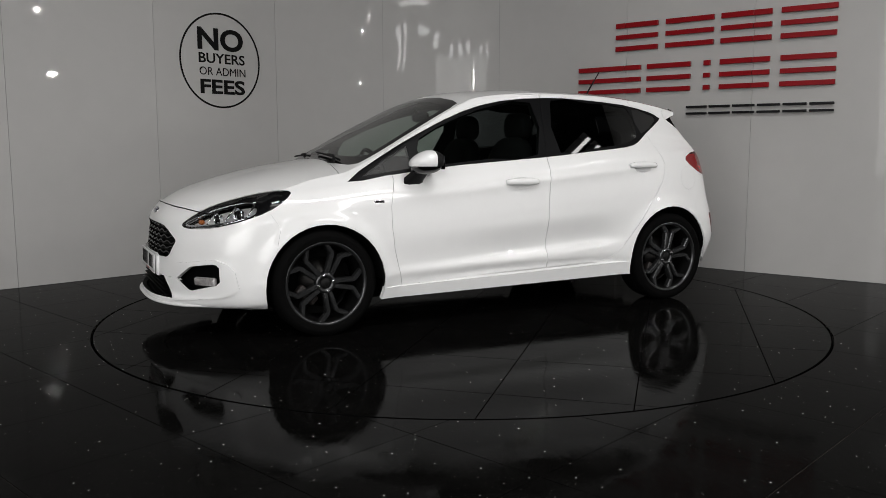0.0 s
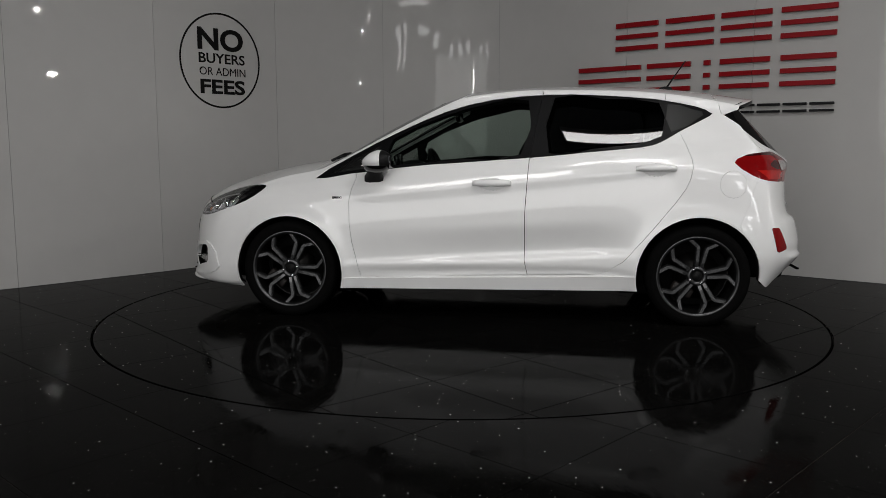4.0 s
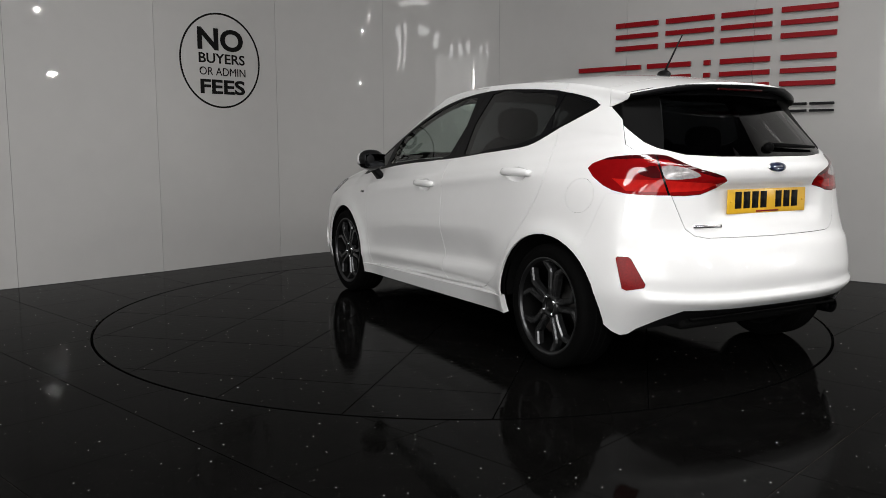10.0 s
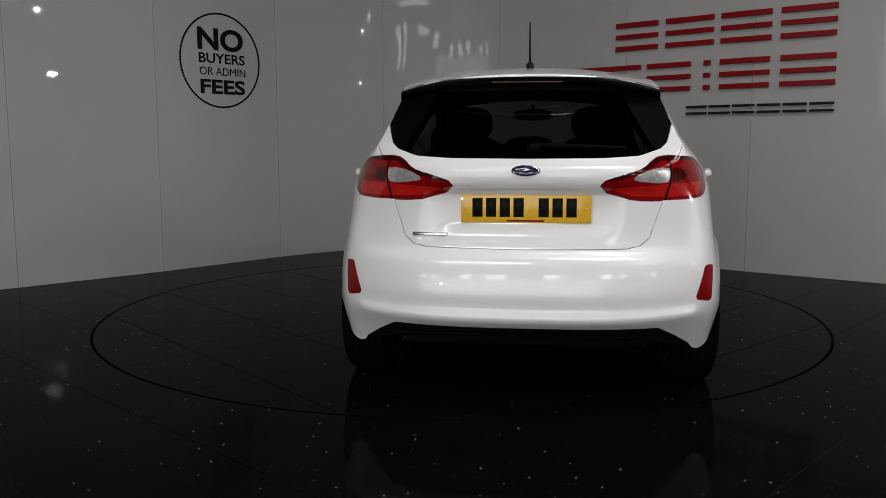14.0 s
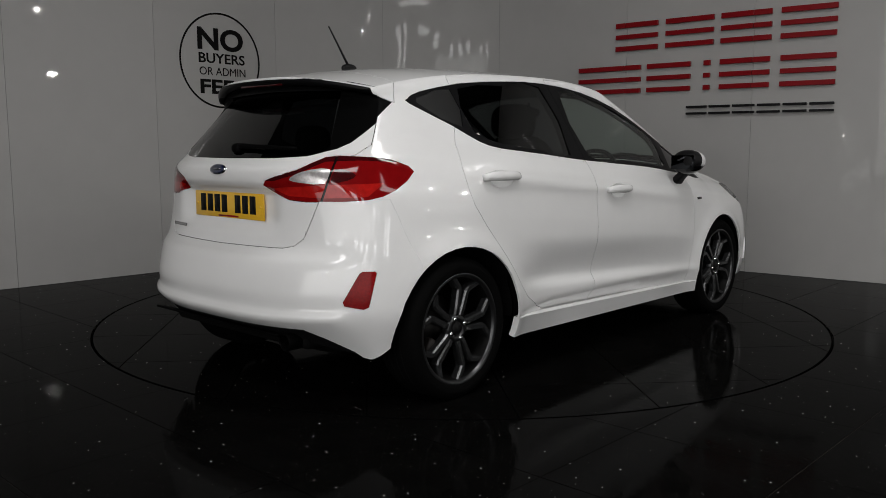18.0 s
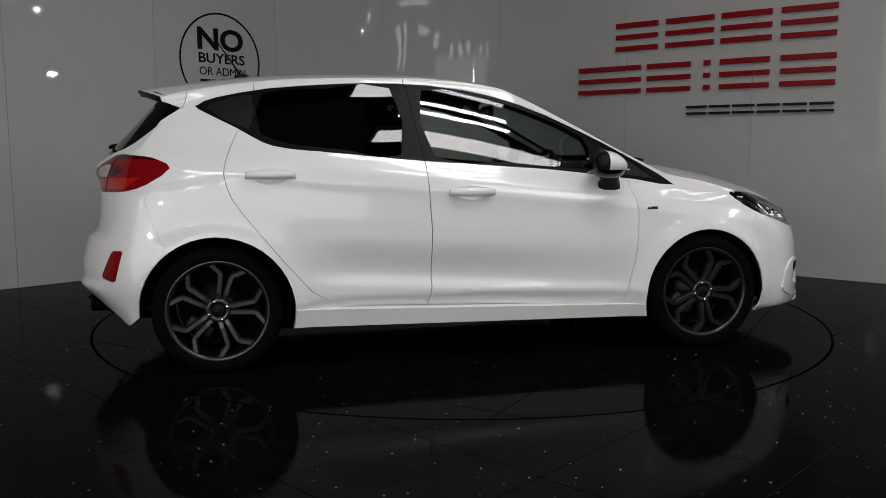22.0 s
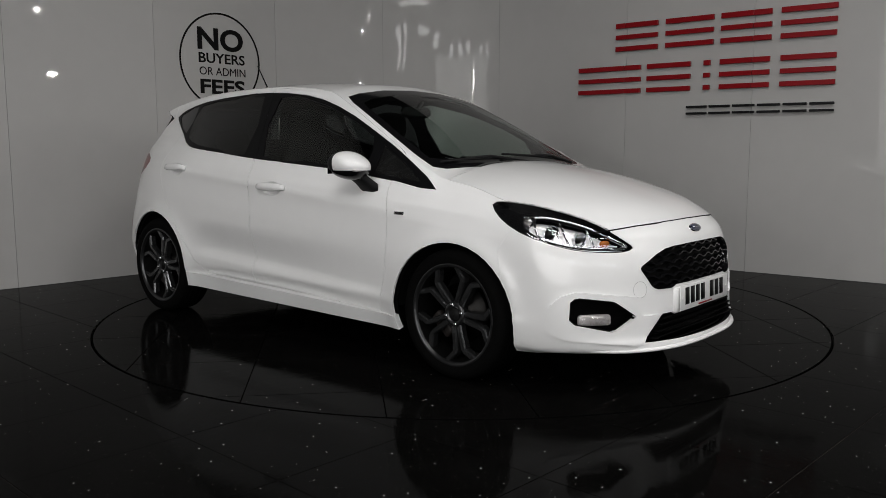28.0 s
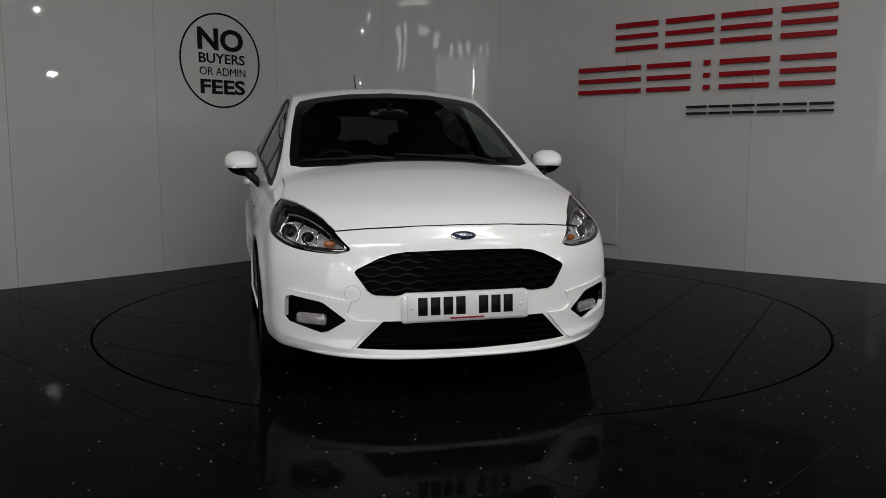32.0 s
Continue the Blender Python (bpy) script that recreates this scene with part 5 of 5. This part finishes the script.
        part("cushion", blob(sx + 0.27, sy * s, 0.47, 0.27, w / 2, 0.09, 3), SEAT, seat)
        part("headrest", blob(sx - 0.175, sy * s, 1.195, 0.055, 0.135, 0.095, 2.8), SEAT, seat, "black headrest")
        for o in (-0.06, 0.06):
            part("headrest_post", tube([(sx - 0.165, sy * s + o, 1.04), (sx - 0.175, sy * s + o, 1.13)], 0.006), CHROME, seat)
bench = part("rear_bench", blob(-1.02, 0, 0.78, 0.08, 0.62, 0.30, 3.4), SEAT, car, "black cloth rear bench")
part("bench_cushion", blob(-0.78, 0, 0.50, 0.27, 0.62, 0.09, 3.2), SEAT, bench)
for y in (-0.36, 0.0, 0.36):
    part("headrest", blob(-1.07, y, 1.10 if y else 1.04, 0.045, 0.125, 0.075, 2.8), SEAT, bench)
dash = part("dashboard", blob(0.86, 0, 0.80, 0.24, 0.66, 0.125, 3.0), MATT_BLACK, car, "black moulded dashboard")
part("display", box(0.70, 0, 0.955, 0.02, 0.20, 0.11, None, 0.006), GLOSS_BLACK, dash, "dark dashboard screen")
part("instrument_hood", blob(0.66, -0.36, 0.915, 0.09, 0.17, 0.045, 2.6), MATT_BLACK, dash)
part("dashboard_card", box(0.80, -0.33, 0.934, 0.06, 0.19, 0.003, Matrix.Translation((0.8, 0, 0.934)) @ Matrix.Rotation(radians(-8), 4, "Y") @ Matrix.Translation((-0.8, 0, -0.934))), GREY_CARD, dash, "pale card lying on the dashboard")
wheel_m = Matrix.Translation((0.46, -0.36, 0.875)) @ Matrix.Rotation(radians(-66), 4, "Y")
sw = part("steering_wheel", revolve([(0.165, 0.0), (0.173, 0.014), (0.185, 0.016), (0.192, 0.0), (0.185, -0.016), (0.173, -0.014), (0.165, 0.0)], 40, "Z", m=wheel_m), MATT_BLACK, car, "black steering wheel")
part("spoke_boss", box(0, 0, 0, 0.10, 0.33, 0.03, wheel_m, 0.01), MATT_BLACK, sw)
part("inner_mirror", blob(0.27, 0, 1.265, 0.02, 0.125, 0.036, 3), GLOSS_BLACK, car, "black interior mirror")
part("inner_mirror_stalk", tube([(0.275, 0, 1.28), (0.32, 0, 1.325)], 0.012), MATT_BLACK, car)

# ---- number plates: plain bars stand for the characters ----
def plate(name, x0, z, way, base, label):
    p, n = on_skin((x0, 0.0, z), (way, 0, 0))
    n = Vector((-way, 0, n.z * 0.8)).normalized()
    m = skin_frame(p + n * 0.006, n)
    pl = part(name, box(0, 0, 0, 0.520, 0.111, 0.006, m, 0.0028), base, car, label)
    for k in range(7):
        x = -0.200 + k * 0.055 + (0.045 if k > 3 else 0.0)
        part("character_bar", box(x + 0.007, 0.006, 0.0036, 0.041, 0.076, 0.0012, m), BLACK_INK, pl)
    for x in (-0.238, 0.238):
        part("plate_screw", revolve([(0.006, 0.003), (0.005, 0.006), (0.0005, 0.0065)], 10, "Z", m=m @ Matrix.Translation((x, 0, 0))), base, pl)
    part("dealer_strip", box(0, -0.047, 0.0034, 0.15, 0.007, 0.0008, m), RED_LETTER, pl)
    return pl


plate("front_number_plate", 3.0, 0.395, -1, PLATE_W, "white front number plate with black bars")
part("plate_plinth", box(2.066, 0, 0.387, 0.030, 0.56, 0.118, None, 0.012), PAINT, car)
plate("rear_number_plate", -3.0, 0.818, 1, PLATE_Y, "yellow rear number plate with black bars")


def oval(x0, z, way, a, b, label):
    p, n = on_skin((x0, 0.0, z), (way, 0, 0))
    m = skin_frame(p, n)
    for nm, k, h, mt in (("badge", 1.0, 0.006, CHROME), ("badge_enamel", 0.88, 0.0075, NAVY)):
        bm = bmesh.new()
        rings = []
        for r, o in ((1.0, 0.0), (0.97, h * 0.8), (0.8, h), (0.4, h * 1.15)):
            rings.append([bm.verts.new((a * k * r * math.cos(t), b * k * r * math.sin(t), o)) for t in [2 * math.pi * i / 36 for i in range(36)]])
        for r0, r1 in zip(rings, rings[1:]):
            for i in range(36):
                bm.faces.new((r0[i], r0[(i + 1) % 36], r1[(i + 1) % 36], r1[i]))
        bm.faces.new(rings[-1])
        bmesh.ops.transform(bm, matrix=m, verts=bm.verts)
        if nm == "badge":
            base = part(nm, bm, mt, car, label)
        else:
            part(nm, bm, mt, base)
    part("badge_bar", box(0, 0, 0.009, a * 1.0, b * 0.35, 0.001, m), SILVER, base)


oval(3.0, 0.690, -1, 0.056, 0.022, "oval dark blue badge with a chrome edge")
oval(-3.0, 0.972, 1, 0.058, 0.023, "oval dark blue badge with a chrome edge")
p, n = on_skin((-3.0, 0.385, 0.715), (1, 0, 0))
part("name_badge", box(0, 0, 0.002, 0.150, 0.014, 0.004, skin_frame(p, n), 0.002), SILVER, car, "silver bar badge on the tailgate")
# towing-eye covers on the bumpers
for x0, y, z, way in ((3.0, -0.475, 0.455, -1),):
    p, n = on_skin((x0, y, z), (way, 0, 0))
    part("tow_cover_joint", revolve([(0.0348, 0.0003), (0.0355, 0.0005), (0.0362, 0.0003)], 36, "Z", m=skin_frame(p, n)), SEAM, car)

# ---- antenna, wipers, brake light, exhaust ----
ant = part("antenna_base", blob(-1.125, 0, 1.440, 0.045, 0.020, 0.022, 2.2), MATT_BLACK, car, "black roof antenna")
part("antenna_rod", tube([(-1.128, 0, 1.450), (-1.185, 0, 1.535), (-1.248, 0, 1.628)], 0.0065, 0.0035), MATT_BLACK, ant)
for y0, y1 in ((0.46, -0.10), (-0.12, -0.60)):
    pts = []
    for k in range(9):
        y = y0 + (y1 - y0) * k / 8
        p, n = on_skin((1.02 - 0.045 * k / 8 , y, 2.0), (0, 0, -1))
        pts.append(p + n * 0.014)
    w = part("wiper", tube(pts, 0.007, 0.006, 6), MATT_BLACK, car, "black windscreen wiper")
    p, n = on_skin((1.06, y0, 2.0), (0, 0, -1))
    part("wiper_arm", tube([p + n * 0.012, pts[2] + n * 0.012, pts[4] + n * 0.008], 0.009, 0.006, 6), MATT_BLACK, w)
pts = []
for k in range(8):
    y, z = -0.03 - 0.36 * k / 7, 1.062 - 0.012 * k / 7
    p, n = on_skin((-3, y, z), (1, 0, 0))
    pts.append(p + n * 0.016)
rw = part("rear_wiper", tube(pts, 0.012, 0.007, 8), PITCH_BLACK, tailgate, "black rear wiper")
p, n = on_skin((-3, -0.03, 1.06), (1, 0, 0))
part("wiper_boss", blob(p.x - 0.012, p.y, p.z, 0.02, 0.028, 0.022), PITCH_BLACK, rw)
part("high_brake_light", box(-1.634, 0, 1.333, 0.016, 0.30, 0.012, None, 0.004), DARK_RED, tailgate, "red high-level brake light")
ex = part("exhaust_pipe", revolve([(0.024, 0.10), (0.036, 0.10), (0.036, -0.09), (0.032, -0.095), (0.030, -0.09), (0.028, 0.05)], 24, "X", m=Matrix.Translation((-1.78, -0.44, 0.290))), PITCH_BLACK, car, "black exhaust tailpipe")
part("silencer", blob(-1.60, -0.30, 0.27, 0.10, 0.26, 0.065, 3), DARK_STEEL, ex)
part("diffuser_fin", box(-1.885, 0.05, 0.318, 0.02, 0.95, 0.012, None, 0.004), PITCH_BLACK, car)
# ---- signs on the curved wall ----
def wall_pose(i, u, z, off=0.004):
    p, d = wall_run(i, u)
    n = Vector((d.y, -d.x))
    q = p + n * off
    return Matrix(((d.x, 0, n.x, q.x), (d.y, 0, n.y, q.y), (0, 1, 0, z), (0, 0, 0, 1)))


def words(text, w, h, bold=0.02):
    """A flat mesh of a word in the built-in font, fitted to a box."""
    cu = bpy.data.curves.new("word", "FONT")
    cu.body, cu.offset, cu.extrude, cu.resolution_u = text, bold, 0.02, 4
    ob = bpy.data.objects.new("word", cu)
    scene.collection.objects.link(ob)
    bpy.context.view_layer.update()
    me = bpy.data.meshes.new_from_object(ob.evaluated_get(bpy.context.evaluated_depsgraph_get()))
    bpy.data.objects.remove(ob)
    co = np.array([v.co[:] for v in me.vertices])
    lo, hi = co.min(0), co.max(0)
    bm = bmesh.new()
    bm.from_mesh(me)
    bpy.data.meshes.remove(me)
    for v in bm.verts:
        v.co = ((v.co.x - lo[0]) / (hi[0] - lo[0]) * w - w / 2, (v.co.y - lo[1]) / (hi[1] - lo[1]) * h, (v.co.z - lo[2]) / (hi[2] - lo[2]) * 0.002)
    return bm


decal = tagged(new("wall_decal"), "round black vinyl notice reading no buyers or admin fees", "wall sign")
decal.matrix_world = wall_pose(4, 0.640, 1.815)
part("ring", revolve([(0.398, 0.0), (0.398, 0.002), (0.414, 0.002), (0.414, 0.0)], 96, "Z"), DECAL, decal, smooth=False)
for text, x, z, w, h, b in (("NO", 0.002, 0.085, 0.47, 0.195, 0.032), ("BUYERS", 0.012, -0.026, 0.475, 0.088, 0.018), ("OR ADMIN", 0.016, -0.130, 0.475, 0.070, 0.0), ("FEES", 0.014, -0.292, 0.462, 0.128, 0.030)):
    ob = part("lettering", words(text, w, h, b), DECAL, decal, smooth=False)
    ob.location = (x, z, 0)
S56 = (Vector(WALL_PLAN[9]) - Vector(WALL_PLAN[8])).length
S45 = (Vector(WALL_PLAN[8]) - Vector(WALL_PLAN[7])).length


def run_pose(u, z, off):
    if u < 0:
        return wall_pose(7, S45 + u, z, off)
    return wall_pose(8, u, z, off) if u < S56 else wall_pose(9, u - S56, z, off)


sign = tagged(new("wall_sign"), "red and black raised bar sign on the white wall", "wall sign")


def sign_bar(u0, u1, z0, z1, material):
    cuts = [u0] + [c for c in (0.0, S56) if u0 + 0.02 < c < u1 - 0.02] + [u1]
    for a, b in zip(cuts, cuts[1:]):
        m = run_pose((a + b) / 2, (z0 + z1) / 2, 0.030)
        part("sign_bar", box(0, 0, 0, b - a - 0.002, z1 - z0, 0.024, m, 0.003), material, sign, smooth=False)


for u0, u1 in ((-0.097, 0.316), (0.389, 0.825), (0.886, 1.304), (1.373, 1.795)):
    for z0, z1 in ((1.918, 1.960), (2.022, 2.062), (2.122, 2.166)):
        sign_bar(u0, u1, z0, z1, RED_LETTER)
for u0, u1 in ((-0.485, 0.16), (0.22, 0.63), (0.745, 0.805), (0.886, 1.30), (1.38, 1.80)):
    for z0, z1 in ((1.540, 1.580), (1.642, 1.682), (1.745, 1.788)):
        sign_bar(u0, u1, z0, z1, RED_LETTER)
for k in range(6):
    for z0, z1 in ((1.333, 1.352), (1.388, 1.408)):
        sign_bar(0.60 + 0.2035 * k, 0.785 + 0.2035 * k, z0, z1, BLACK_LETTER)
hatch = tagged(new("access_panel"), "square white access panel screwed to the wall", "access panel")
hatch.matrix_world = wall_pose(7, 1.205, 0.445, 0.004)
part("door", box(0, 0, 0.008, 0.40, 0.60, 0.016, None, 0.003), WALL, hatch, smooth=False)
part("frame", box(0, 0, 0.002, 0.42, 0.62, 0.008, None, 0.002), WALL, hatch, smooth=False)
# ---- slabs: the turntable's and the floor's, cut along the ring ----
for i in range(-4, 4):
    for j in range(-4, 4):
        for poly in clip(square(i, j, 0.0, 0.01, 0.005), RING_R - 0.007, True):
            slab(poly, table, 0.0, "slab")
for i in range(-9, 9):
    for j in range(-9, 9):
        sq = square(i, j, -0.10, 0.32, JOINT)
        c = (sq[0] + sq[2]) / 2
        if abs(c.x) > 5.2 or c.y < -5.8 or c.y > 3.9 or c.length > 6.6:
            continue
        for poly in clip(sq, RING_R + 0.008, False):
            slab(poly, floor)

# the rest of the floor, far from the view: one sheet of slabs with open joints
field = bmesh.new()
for i in range(-30, 30):
    for j in range(-30, 30):
        sq = square(i, j, -0.10, 0.32, JOINT)
        c = (sq[0] + sq[2]) / 2
        near = -9 <= i < 9 and -9 <= j < 9 and not (abs(c.x) > 5.2 or c.y < -5.8 or c.y > 3.9 or c.length > 6.6)
        if near or abs(c.x) > 13.6 or c.y < -10.1 or c.y > 3.8:
            continue
        field.faces.new([field.verts.new((p.x, p.y, 0.0)) for p in sq])
part("slab_field", field, TILE, floor, "polished black granite slabs", smooth=False)
# ---- what moves: the turntable and the car on it ----
SPIN = [(0.0, 207.96), (2.0, 190.53), (6.0, 155.44), (9.0, 128.93), (13.0, 93.26), (16.5, 61.97), (19.0, 39.68), (21.0, 21.97), (23.0, 4.25),
        (25.0, -13.24), (28.0, -39.60), (30.0, -57.22), (32.0, -74.91)]
CAR_X, CAR_Y = -0.214, -0.470


def heading(t):
    return float(np.interp(t, [s[0] for s in SPIN], [s[1] for s in SPIN]))


def motions():
    times = [float(k) for k in range(33)]
    walk(table, [(t, pose(0, 0, 0, 0, 0, heading(t))) for t in times])
    rows = []
    for t in times:
        a = radians(heading(t))
        rows.append((t, pose(CAR_X * math.cos(a) - CAR_Y * math.sin(a), CAR_X * math.sin(a) + CAR_Y * math.cos(a), 0, 0, 0, heading(t))))
    walk(car, rows)


motions()
